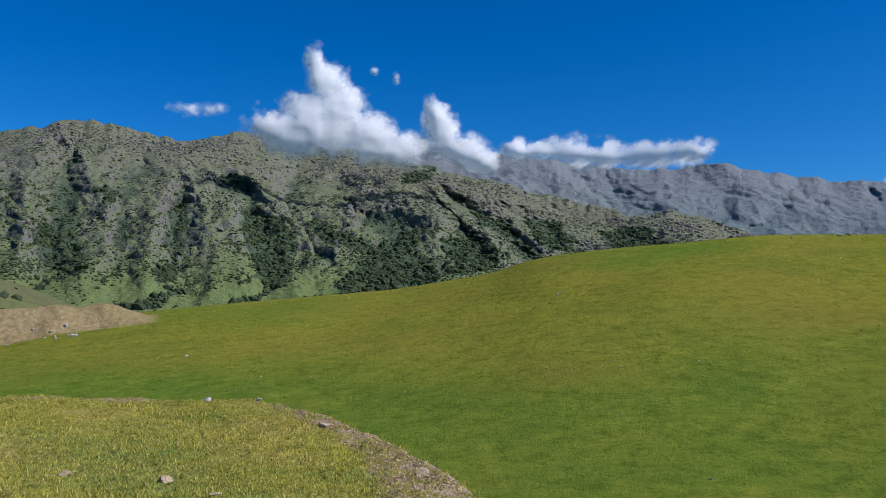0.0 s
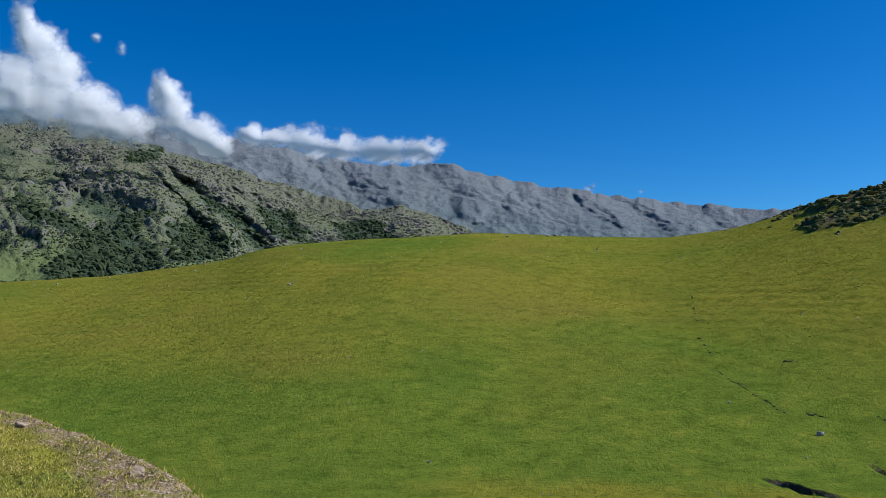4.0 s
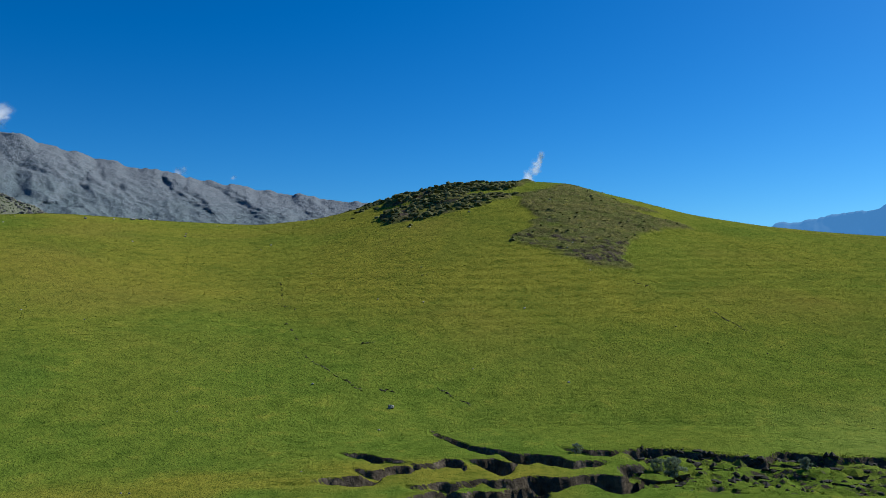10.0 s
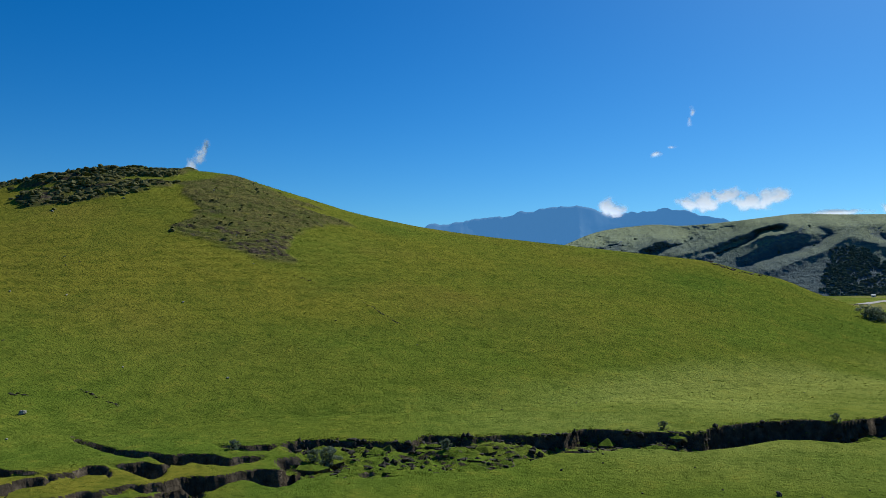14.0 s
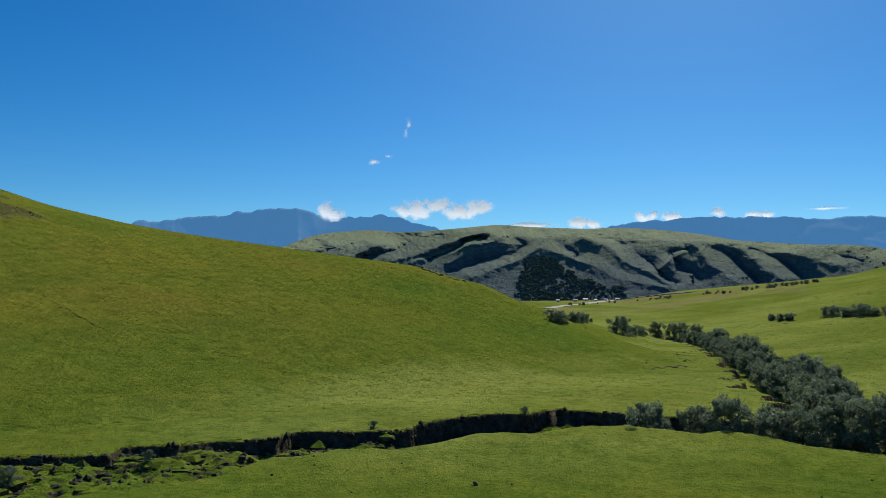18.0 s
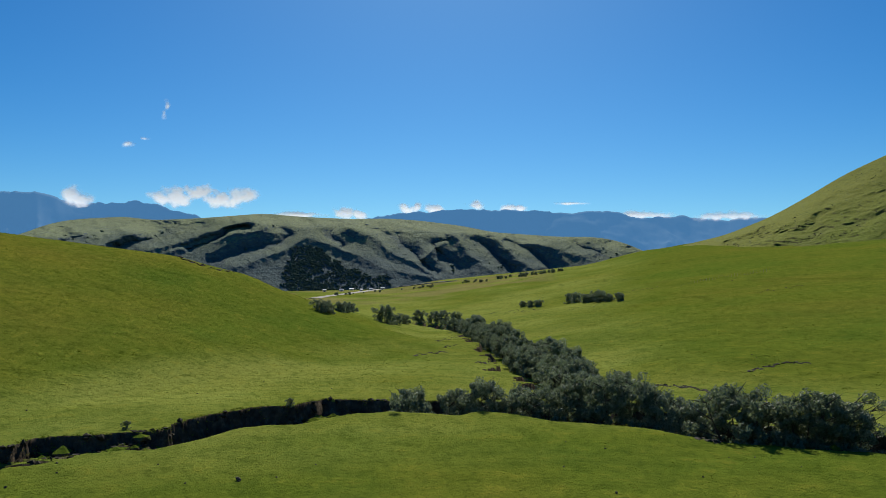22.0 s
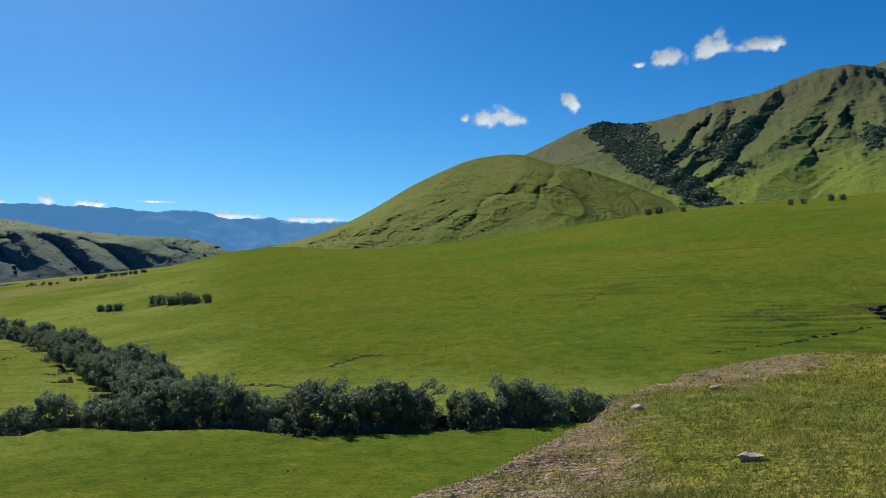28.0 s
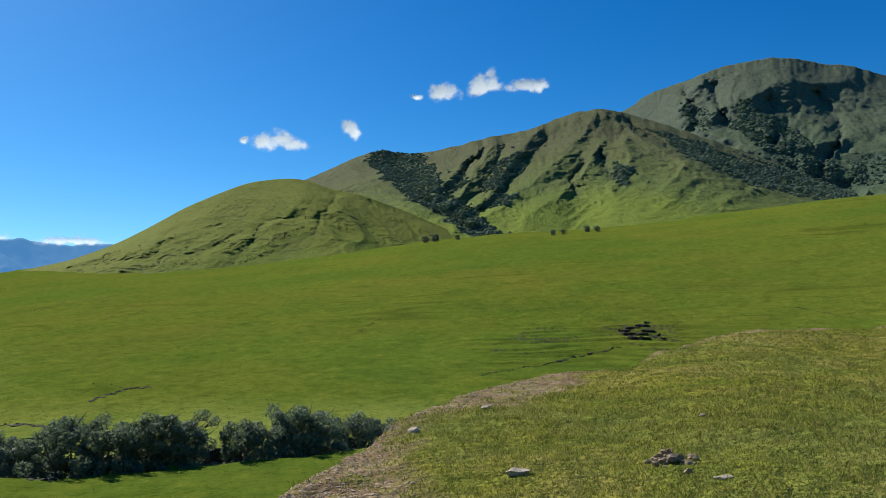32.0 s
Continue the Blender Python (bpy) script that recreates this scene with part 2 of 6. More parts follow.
# ---- ground ----
def grid_object(name, verts, faces, material, smooth_shade=True, **attributes):
    me = bpy.data.meshes.new(name)
    me.vertices.add(len(verts))
    me.vertices.foreach_set("co", np.ascontiguousarray(verts, np.float32).ravel())
    k = faces.shape[1]
    me.loops.add(faces.size)
    me.loops.foreach_set("vertex_index", np.ascontiguousarray(faces, np.int32).ravel())
    me.polygons.add(len(faces))
    me.polygons.foreach_set("loop_start", np.arange(0, faces.size, k, dtype=np.int32))
    me.polygons.foreach_set("use_smooth", np.full(len(faces), smooth_shade))
    me.update(calc_edges=True)
    for key, values in attributes.items():
        me.attributes.new(key, "FLOAT", "POINT").data.foreach_set("value", np.ascontiguousarray(values, np.float32).ravel())
    if material:
        me.materials.append(material)
    return new(name, me)


def quads(rows, cols, wrap=False):
    i, j = np.meshgrid(np.arange(rows - 1), np.arange(cols if wrap else cols - 1), indexing="ij")
    j2 = (j + 1) % cols
    return np.stack([i * cols + j, i * cols + j2, (i + 1) * cols + j2, (i + 1) * cols + j], -1).reshape(-1, 4)


# bearing, angle of the crest above the eye's level, metres to the crest: the smooth green hill
HILL = ((-75, -3.0, 280), (-40, -1.6, 280), (-28.8, -0.77, 280), (-25.7, 0.08, 285), (-19.2, 1.06, 300), (-10.2, 1.91, 325), (-3.4, 2.45, 330),
        (1.4, 3.23, 325), (3.9, 3.69, 315), (5.9, 4.39, 305), (7.9, 4.75, 305), (13.4, 5.22, 315), (21.7, 5.73, 330),
        (28.9, 5.38, 350), (34.5, 5.20, 365), (38.6, 5.57, 355), (40.5, 6.02, 345))
HILL += ((42.4, 6.50, 340), (44.7, 7.10, 335), (47, 7.53, 332), (49.1, 7.90, 330), (54.9, 8.08, 330), (56.9, 7.84, 328), (59.1, 7.14, 325),
         (61.7, 6.42, 322), (64.8, 5.45, 318), (69.5, 4.45, 310), (74.1, 3.75, 305), (80, 3.07, 300), (87.4, 2.17, 292), (89.8, 1.86, 290),
         (91.7, 1.25, 288), (94.4, 0.60, 284), (96.4, -0.37, 280), (98.9, -1.25, 275), (101.7, -2.14, 268), (104.1, -2.95, 260), (109, -4.1, 250), (130, -4.1, 250))
HILL_FOOT = ((-75, 120), (-30, 120), (-10, 90), (10, 78), (35, 84), (50, 100), (75, 104), (90, 128), (100, 165), (109, 190))
# bearing, angle, metres: the far edge of the valley floor and of the long meadow slope
SLOPE = ((-75, -1.2, 1300), (70, -1.0, 1300), (90, -0.55, 1350), (98.4, -0.50, 1350), (104, -0.38, 1350), (108, 0.32, 1250), (113.3, 0.82, 1100), (118, 1.34, 960),
         (122.1, 2.34, 880), (125.2, 2.80, 800), (131.1, 2.64, 690), (138.9, 3.09, 620), (145.1, 3.76, 580), (151.2, 4.5, 560), (156, 5.0, 560), (165.2, 5.35, 590),
         (172.7, 5.94, 640), (179.5, 6.42, 680), (195, 6.6, 700))
SLOPE_FOOT = ((90, 600), (100, 480), (106, 370), (110, 300), (113, 190), (118, 128), (125, 112), (145, 104), (165, 108), (180, 118), (195, 120))
# bearing, metres, angle: the brink of the turf knoll underfoot
BRINK = ((-75, 24, -3.6), (-40, 22, -4.1), (-28.7, 20.5, -4.25), (-13.5, 18, -4.9), (-10.5, 16, -5.47), (-7.4, 13.6, -6.5), (-4.2, 11.2, -7.9), (-1.8, 9.6, -9.3),
         (0.5, 8.7, -10.3), (3.7, 7.4, -12.0), (9, 6.0, -15.0), (20, 4.6, -19.5), (40, 3.6, -24), (70, 3.2, -26), (100, 3.6, -24), (125, 5.0, -18), (135, 6.2, -14.6),
         (140.2, 7.1, -12.7), (145.4, 8.9, -10.2), (149.8, 12.0, -7.3), (155, 14.5, -5.85), (159.4, 16, -5.2), (164.9, 18, -4.45), (168.3, 21, -3.1), (173.4, 26, -1.85),
         (181.3, 30, -1.7), (195, 34, -1.2))
FLOOR = -16.0
# bearing, near rim, far rim (metres): the gully across the valley floor
GULLY = ((59, 67.8, 87.5), (60.8, 69.3, 87.3), (64, 69.3, 87.0), (65.6, 69.2, 86), (68, 69.2, 84.9), (69.2, 69.2, 84.2), (70, 69.3, 88), (71.9, 70.3, 87.3), (75.9, 72.2, 87.4), (78.2, 76.5, 87.8), (79.8, 80, 88.2),
         (81, 80.2, 91), (86.5, 81.8, 91), (88.1, 81.3, 91.8), (89.2, 83, 92.5), (89.7, 84, 96), (91.9, 87.5, 99), (93.8, 90.2, 102), (97.7, 90.8, 103.7), (99.6, 94.2, 110), (101.7, 97, 108.8),
         (104.1, 97.8, 107), (105.7, 96, 106), (109.1, 95.2, 105), (110.7, 99, 105), (113, 97, 104), (115.8, 93, 104), (122, 91.6, 103), (127, 87, 97), (133, 86, 96.5), (141, 88, 98), (150, 96, 103), (165, 110, 116), (170, 112, 113))
# bearing, metres, height: turf scarps above the gully's head, each a step down towards the knoll
SCARPS = (((46.8, 96.6, 0.3), (48.2, 90.8, 0.6), (49.4, 87.3, 0.8), (51.4, 85.7, 0.8), (52.3, 84.1, 1.2), (53.3, 83.3, 1.5), (54.9, 81.9, 1.9), (56.5, 80.2, 1.4), (58.4, 81.3, 0.4), (59.2, 81.4, 0)),
          ((55.5, 88.1, 0), (56.1, 87.6, 0.3), (57.6, 85.6, 0.5), (59.2, 85.9, 0.7), (59.9, 87.3, 0.2), (61.1, 86.9, 0.3)),
          ((40.2, 84.8, 0.1), (41.8, 84.3, 0.4), (42.6, 82.7, 0.8), (44.2, 80.4, 0.6), (45.8, 78.8, 0.7), (47.0, 79.2, 0.5), (47.8, 80.8, 1), (48.8, 79.9, 1.2), (49.2, 76.0, 0.2)),
          ((48.9, 80.4, 0.2), (49.8, 80.7, 0.8), (50.9, 80.4, 1.6), (52.3, 78.5, 1.4), (52.9, 80.7, 0.1)),
          ((40.8, 77.1, 0.1), (42.6, 76.2, 0.8), (44.2, 76.9, 1), (45.2, 76.8, 0.7), (45.8, 78.3, 0.2)),
          ((34.3, 71.5, 0.1), (35.6, 72.3, 0.4), (38.3, 73.0, 0.4), (40.2, 73.6, 0.6), (42.2, 74.4, 0.8), (42.8, 75.2, 0.9), (43.2, 73.7, 0.1)),
          ((44.6, 69.4, 0.2), (45.8, 70.1, 0.5), (47.3, 71.4, 0.7), (50.1, 71.7, 0.8), (52.1, 72.2, 0.8), (54.1, 72.3, 1.4), (56.0, 73.2, 1.7), (59.9, 74.5, 1.7), (61.0, 75.7, 1.8), (61.8, 78.6, 1.5)),
          ((45.0, 66.2, 0.3), (48.1, 67.3, 0.7), (52.1, 67.6, 1), (54.1, 68.9, 0.9), (55.2, 67.0, 0.1)))


def away(az, el, runs):
    """Degrees to the nearest of some lines, each given by bearing and angle."""
    best = np.full(az.shape, 99.0)
    for run in runs:
        for (a0, e0), (a1, e1) in zip(run, run[1:]):
            k = np.clip(((az - a0) * (a1 - a0) + (el - e0) * (e1 - e0)) / ((a1 - a0) ** 2 + (e1 - e0) ** 2 + 1e-9), 0, 1)
            best = np.minimum(best, np.hypot(az - a0 - k * (a1 - a0), el - e0 - k * (e1 - e0)))
    return best


def within(az, el, outline):
    """Whether a bearing and angle lie inside an outline."""
    hit = np.zeros(az.shape, bool)
    for (a0, e0), (a1, e1) in zip(outline, outline[1:] + outline[:1]):
        hit ^= ((e0 > el) != (e1 > el)) & (az < a0 + (el - e0) * (a1 - a0) / (e1 - e0 + 1e-9))
    return hit


# outlines of the rough heath on the hill's top
HUMMOCKS = [(40.3, 5.2), (41.9, 6.5), (44.7, 7.3), (47.2, 7.9), (50.4, 8.3), (54.1, 8.3), (52.7, 7.2), (50.4, 6.5), (48.0, 5.9), (45.9, 5.2), (44.3, 5.1), (42.7, 5.6)]
TERRACES = [(52.9, 7.0), (56.5, 7.9), (58.0, 7.3), (61.9, 5.8), (65.2, 4.4), (62.6, 4.4), (60.7, 3.8), (60.6, 1.7), (59.1, 2.1), (56.4, 3.2), (53.2, 3.6), (52.4, 4.0), (54.4, 5.4)]


def floor_at(r):
    return FLOOR - 0.006 * np.clip(r - 90, 0, 1300) + 0.0035 * np.clip(r - 1400, 0, 4000)


def calibrated(az, r, pairs, foot, shape, fall):
    """A slope from its foot to its crest, whose outline against the sky runs through the table."""
    want = np.tan(np.radians(table(az, pairs, 1)))[None, :]
    rc, rf = table(az, pairs, 2, 5.0)[None, :], table(az, foot, 1, 9.0)[None, :]
    u = (r[:, None] - rf) / (rc - rf)
    s = np.where(u < 1, shape(np.clip(u, 0, 1)), 1 - fall(u, rc, rf))
    base = floor_at(r)[:, None]
    top = rc * want - floor_at(rc)
    calm = rc * np.tan(np.radians(table(az, pairs, 1, 9.0)))[None, :] - floor_at(rc)
    w = smooth((u - 0.35) / 0.6)
    for _ in range(6):
        z = base + (calm + (top - calm) * w) * s
        got = np.where((u > 0.35) & (u < 1.3), z / r[:, None], -9).max(0, keepdims=True)
        top = np.maximum(top + (want - got) * rc, 0.0)
    return np.maximum(calm + (top - calm) * w, 0) * s, u


def ground_height(az, r):
    x, y = r[:, None] * np.sin(np.radians(az))[None, :], r[:, None] * np.cos(np.radians(az))[None, :]
    R = np.broadcast_to(r[:, None], x.shape)
    A = np.broadcast_to(az[None, :], x.shape)
    hill, uh = calibrated(az, r, HILL, HILL_FOOT, lambda u: 0.55 * (1 - (1 - u) ** 1.7) + 0.45 * smooth(u), lambda u, rc, rf: 0.9 * smooth((u - 1) * (rc - rf) / 320))
    slope, us = calibrated(az, r, SLOPE, SLOPE_FOOT, lambda u: 0.75 * u ** 1.06 + 0.25 * smooth(u), lambda u, rc, rf: 0.35 * smooth((u - 1) * (rc - rf) / 900))
    k = 3.0
    z = floor_at(R) + np.maximum(hill, slope) + 0.25 * k * np.maximum(1 - np.abs(hill - slope) / k, 0) ** 2 * (np.minimum(hill, slope) > 0.5)
    roll = fbm(x / 70, y / 70, 3, 11) * 0.7 + fbm(x / 14, y / 14, 3, 21) * (0.13 + 0.14 * smooth((A - 108) / 10))
    z = z + roll * (1 - 0.75 * smooth((uh - 0.75) / 0.2) * (hill > 4)) * smooth((R - 60) / 60) * np.where(R > 900, 0.6, 1.0)
    # sheep paths: low steps along the hill's contours
    steps = np.sin(z * 4.2 + fbm(x / 30, y / 30, 3, 31) * 1.6) * 0.06 * smooth(0.3 + 1.2 * fbm(x / 34, y / 34, 2, 35))
    z = z + steps * smooth((hill - 6) / 10) * smooth((520 - R) / 100)
    # the gully
    g_near, g_far = np.interp(A, [g[0] for g in GULLY], [g[1] for g in GULLY]), np.interp(A, [g[0] for g in GULLY], [g[2] for g in GULLY])
    wob = fbm(x / 7, y / 7, 4, 41)
    arc = A * (np.pi / 180 * 78)
    ragged_rim = 0.7 * fbm(arc / 2.6, A * 0, 4, 51, 0.6)
    n_edge, f_edge = g_near + 0.8 * fbm(arc / 5, A * 0, 3, 45), g_far + ragged_rim
    inside = smooth((R - n_edge) / 0.5) * smooth((f_edge - R) / 0.4) * smooth((A - 59.9 - 0.9 * fbm(R / 2.5, A * 0, 3, 72)) / 1.0) * (A < 168)
    # the head of the gully is choked with slumped turf
    rubble = smooth((A - 59.5) / 2) * smooth((80 - A) / 3)
    mound = np.clip(0.45 + 1.0 * fbm(x / 3.6, y / 3.6, 4, 61, 0.55), 0, 1.1) * smooth((f_edge - R) / 3.2 + 0.15)
    q = 1.2 + 1.5 * fbm(x / 2.9, y / 2.9, 3, 71)
    mound = 0.45 * mound + 0.55 * np.clip((np.floor(q) + smooth((q - np.floor(q)) / 0.14)) / 2.4, 0, 1)
    deep = 1 - rubble * (0.08 + 0.75 * mound)
    ledges = 0.30 * (np.floor(1.4 * fbm(arc / 4.5, R / 2.2, 3, 67)) + 0.5)
    z = z - inside * (deep * (2.3 * (0.85 + 0.4 * fbm(arc / 9, R * 0, 2, 63)) + 0.4 * wob) + (1 - rubble) * np.clip(ledges, -0.4, 0.2))
    # cracked steps above it
    for run in SCARPS:
        at = [q[0] for q in run]
        rim = np.interp(A, at, [q[1] for q in run]) + 0.8 * fbm(arc / 2.6 + 7 * run[0][1], A * 0, 3, 65, 0.5)
        drop = np.interp(A, at, [q[2] for q in run], 0, 0) * np.clip(0.95 + 0.85 * fbm(arc / 2.6, A * 0 + run[0][1], 2, 66), 0.15, 1.6) * smooth((A - at[0] + 0.3) / 0.5) * smooth((at[-1] + 0.3 - A) / 0.5)
        d = rim - R
        z = z - drop * smooth(d / 0.30 + 0.3) * (1 - smooth((d - 0.7) / (1.0 + 2.4 * drop))) + 0.10 * drop * fbm(x / 0.9, y / 0.9, 2, 69) * smooth(d + 0.2) * smooth((3.5 - d) / 2)
    # the brook between the trees
    bc = np.interp(R, [100, 122, 160, 220, 300, 350, 420], [118.9, 116.4, 113.4, 111.3, 109.5, 106.6, 103])
    off = np.abs((A - bc) * np.pi / 180 * R) + fbm(x / 6, y / 6, 3, 81) * 2.4
    z = z - 1.9 * smooth((4.8 - off) / 0.7) * smooth((R - 100) / 8) * smooth((420 - R) / 60)
    # spoil heaps beside the hill
    crown = R * np.tan(np.radians(np.interp(A, [-75, -40, -29, -27, -25.7, -24.4, -23.2, -22.3, -21.3, -20, -18.6], [0.9, 1.2, 1.06, 1.13, 1.35, 1.2, 1.45, 1.34, 0.99, 0.61, 0.0]))) + 0.25 * fbm(x / 5, y / 5, 3, 85)
    face = 236 + 2.2 * ridged(A * 0.42 + 0.02 * R, R / 40, 3, 93) + 0.8 * fbm(x / 5, y / 5, 3, 98)
    bank = smooth((R - face) / 13.0) * smooth((285 - R) / 14) * (A > -75) * smooth((-18.6 - A) / 1.2)
    z = np.maximum(z, z + (crown - z) * bank)
    # rough ledges low on the long slope
    ledge = smooth((A - 152) / 5) * smooth((171 - A) / 3) * smooth((R - 112) / 14) * smooth((290 - R) / 70)
    q = z / 0.55 + 1.0 * fbm(x / 26, y / 26, 3, 87)
    z = z + ledge * 0.60 * (smooth((q - np.floor(q)) / 0.10) - (q - np.floor(q))) * smooth(0.95 + 0.9 * fbm(x / 16, y / 16, 2, 86))
    # heath hummocks on the hill's top
    seen = np.degrees(np.arctan2(z, R))
    wa, we = A + 0.5 * fbm(arc / 6, R / 9, 3, 88), seen + 0.22 * fbm(arc / 6 + 40, R / 9, 3, 88)
    patches = []
    for outline, soft in ((HUMMOCKS, 0.35), (TERRACES, 0.6)):
        d, near_it = np.full(A.shape, -9.0), (A > 30) & (A < 80) & (R > 130) & (R < 450)
        pa, pe = wa[near_it], we[near_it]
        d[near_it] = np.where(within(pa, pe, outline), 1, -1) * away(pa, pe, [outline + outline[:1]])
        patches.append(smooth(0.45 + d / soft) * (uh < 1.05) * near_it)
    heath = patches[0] * smooth(0.62 + 1.2 * fbm(arc / 5, R / 8, 2, 84))
    heath2 = patches[1] * smooth(1.15 + 0.55 * fbm(arc / 7, R / 7, 3, 89))
    calmer = 1 - 0.8 * smooth((uh - 0.82) / 0.12)
    z = z + calmer * (heath * (0.3 + 1.9 * np.abs(fbm(arc / 5, R / 6, 3, 90))) + heath2 * (0.1 + 0.45 * np.abs(fbm(arc / 4, R / 4, 3, 94))))
    q = z / 0.95 + 0.9 * fbm(x / 7, y / 7, 3, 96)
    q = q - np.floor(q)
    z = z + calmer * 0.85 * heath2 * (smooth(q / 0.3) - q)
    # knoll
    rb, eb = table(az, BRINK, 1)[None, :], table(az, BRINK, 2)[None, :]
    zb = rb * np.tan(np.radians(eb))
    rbw = rb * (1 + 0.03 * fbm(x / 2.2, y / 2.2, 3, 91))
    top = -1.62 + (zb + 1.62) * np.clip(R / rb, 0, 1.4) ** 1.3
    bluff = zb - (R - rbw) * 0.78 - 0.4 * smooth((R - rbw) / 1.2)
    k = 0.35
    h = np.clip(0.5 + 0.5 * (bluff - top) / k, 0, 1)
    knoll = bluff + (top - bluff) * h - k * h * (1 - h)
    knoll = knoll + (fbm(x / 1.9, y / 1.9, 3, 95) * 0.05 + fbm(x / 0.5, y / 0.5, 3, 97) * 0.02) * smooth(R / 2.0)
    z = np.maximum(z, knoll)
    return x, y, z, hill, slope, uh, us, rb, knoll, np.maximum(heath, heath2 * 0.9)


AZ = np.concatenate([np.arange(-42, 192, 0.2), np.arange(192, 318, 3.0)])
RR = np.concatenate([np.geomspace(0.35, 3, 12)[:-1], np.linspace(3, 36, 150)[:-1], np.linspace(36, 64, 20)[:-1], np.linspace(64, 106, 200)[:-1], np.linspace(106, 128, 56)[:-1],
                     np.linspace(128, 200, 135)[:-1], np.linspace(200, 350, 145)[:-1], np.geomspace(350, 420, 18)[:-1], np.geomspace(420, 1500, 50)[:-1], np.geomspace(1500, 4950, 12)])
AZW = np.where(AZ > 250, AZ - 360, AZ)
gx, gy, gz, ghill, gslope, guh, gus, gbrink, gknoll, gheath = ground_height(AZW, RR)
on_knoll = (gz <= gknoll + 1e-6)
gr = np.broadcast_to(RR[:, None], gx.shape)
dry = np.clip(smooth((ghill - 3) / 12) * (0.75 + 0.5 * fbm(gx / 60, gy / 60, 3, 5)) * smooth((105 - AZW[None, :]) / 30 + 0.3), 0, 1)
dry = np.maximum(dry, smooth((AZW[None, :] - 12) / 14) * smooth((60 - AZW[None, :]) / 8) * smooth((84 - gr) / 8) * smooth(0.75 + 0.6 * fbm(gx / 9, gy / 9, 3, 12)))
dry = np.maximum(dry, smooth((gslope - 4) / 10) * smooth(0.40 + 0.9 * fbm(gx / 90, gy / 45, 3, 6)) * 0.30)
pale = np.clip((1 - smooth(ghill / 5)) * (1 - smooth(gslope / (3 + 9 * smooth((gr - 150) / 120)))) * smooth((gr - 60) / 20) * smooth((1200 - gr) / 300) * (0.7 + 0.4 * fbm(gx / 25, gy / 25, 3, 7)) * (0.12 + 0.88 * smooth((AZW[None, :] - 62) / 24)) * (1 - 0.85 * smooth((AZW[None, :] - 108) / 16) * smooth((94 - gr) / 6)) * (1 - 0.45 * smooth((88 - gr) / 6)), 0, 1)
pale = np.maximum(pale, np.clip(0.8 * smooth((gr - 240) / 140) * smooth((1600 - gr) / 200) * smooth((AZW[None, :] - 96) / 4) * smooth((125 - AZW[None, :]) / 8) * (0.75 + 0.5 * fbm(gx / 60, gy / 30, 3, 10)), 0, 1))
patch = fbm(gx / 2.6, gy / 2.6, 4, 8)
bare = np.where(on_knoll, smooth(1.30 - (gbrink * 0.99 - gr) / (np.interp(AZW, [-12, -6, 0, 10, 130, 146, 151, 155, 160, 166], [0.05, 0.18, 0.26, 0.34, 0.50, 0.46, 0.40, 0.30, 0.12, 0.04])[None, :] * gbrink + 0.2) + 0.65 * patch) * smooth((gr - 3) / 3), 0)
bare = np.maximum(bare, 0.42 * smooth((gr - 480) / 160) * smooth((1500 - gr) / 100) * smooth((118 - AZW[None, :]) / 4) * smooth((AZW[None, :] - 88) / 4) * smooth(0.75 + 0.9 * fbm(gx / 90, gy / 60, 3, 107)))
spoil = smooth((-18.8 - AZW[None, :]) / 2) * smooth((AZW[None, :] + 60) / 10) * smooth((gr - 235) / 4) * smooth((275 - gr) / 10)
bare = np.maximum(bare, spoil * np.where(AZW[None, :] < -25.6, 1.0, 0.95 + 0.3 * fbm(gx / 12, gy / 12, 3, 9)))
turf = np.where(on_knoll, 1.0, 0.0)
dry = np.where(on_knoll, (AZW[None, :] < 90) * 1.0, dry)
line = 1 - np.abs(vnoise(gz / 0.8 + 1.6 * fbm(gx / 50, gy / 50, 3, 101), gx / 160 + gy / 160, 102)) * 2.2
streak = np.clip(line, 0, 1) ** 2 * smooth(0.15 + 1.3 * fbm(gx / 60, gy / 60, 3, 103)) * smooth((gr - 100) / 40) * smooth((np.maximum(ghill, gslope) - 3) / 6) * np.where(AZW[None, :] > 112, 0.9, 0.35)
bands = 1 - np.abs(vnoise(gz / 0.32 + 0.9 * fbm(gx / 26, gy / 26, 3, 87), gx / 90, 104)) * 2.4
streak = np.maximum(streak, 0.8 * np.clip(bands, 0, 1) * smooth((AZW[None, :] - 149) / 8) * smooth((gr - 112) / 14) * smooth((330 - gr) / 60) * smooth(0.8 + 1.2 * fbm(gx / 30, gy / 30, 2, 86)) * (1 - turf))
gverts = np.concatenate([np.stack([gx, gy, gz], -1).reshape(-1, 3), [[0, 0, gz[0].mean()]]])
ring = np.arange(0, len(AZ), 2)
cap = np.stack([(ring + 2) % len(AZ), ring + 1, ring, np.full(len(ring), gx.size)], -1)
gfaces = np.concatenate([quads(len(RR), len(AZ), True)[:, ::-1], cap])


def with_centre(a):
    whole = np.broadcast_to(a, gx.shape)
    return np.append(whole.ravel(), whole[0].mean())


ground = grid_object("ground", gverts, gfaces, MEADOW, dry=with_centre(dry), pale=with_centre(pale), bare=with_centre(bare), knoll=with_centre(turf), heath=with_centre(gheath), streak=with_centre(streak))
tagged(ground, "grazed green grass over a valley floor and a rounded hill", "ground", kind="structure")


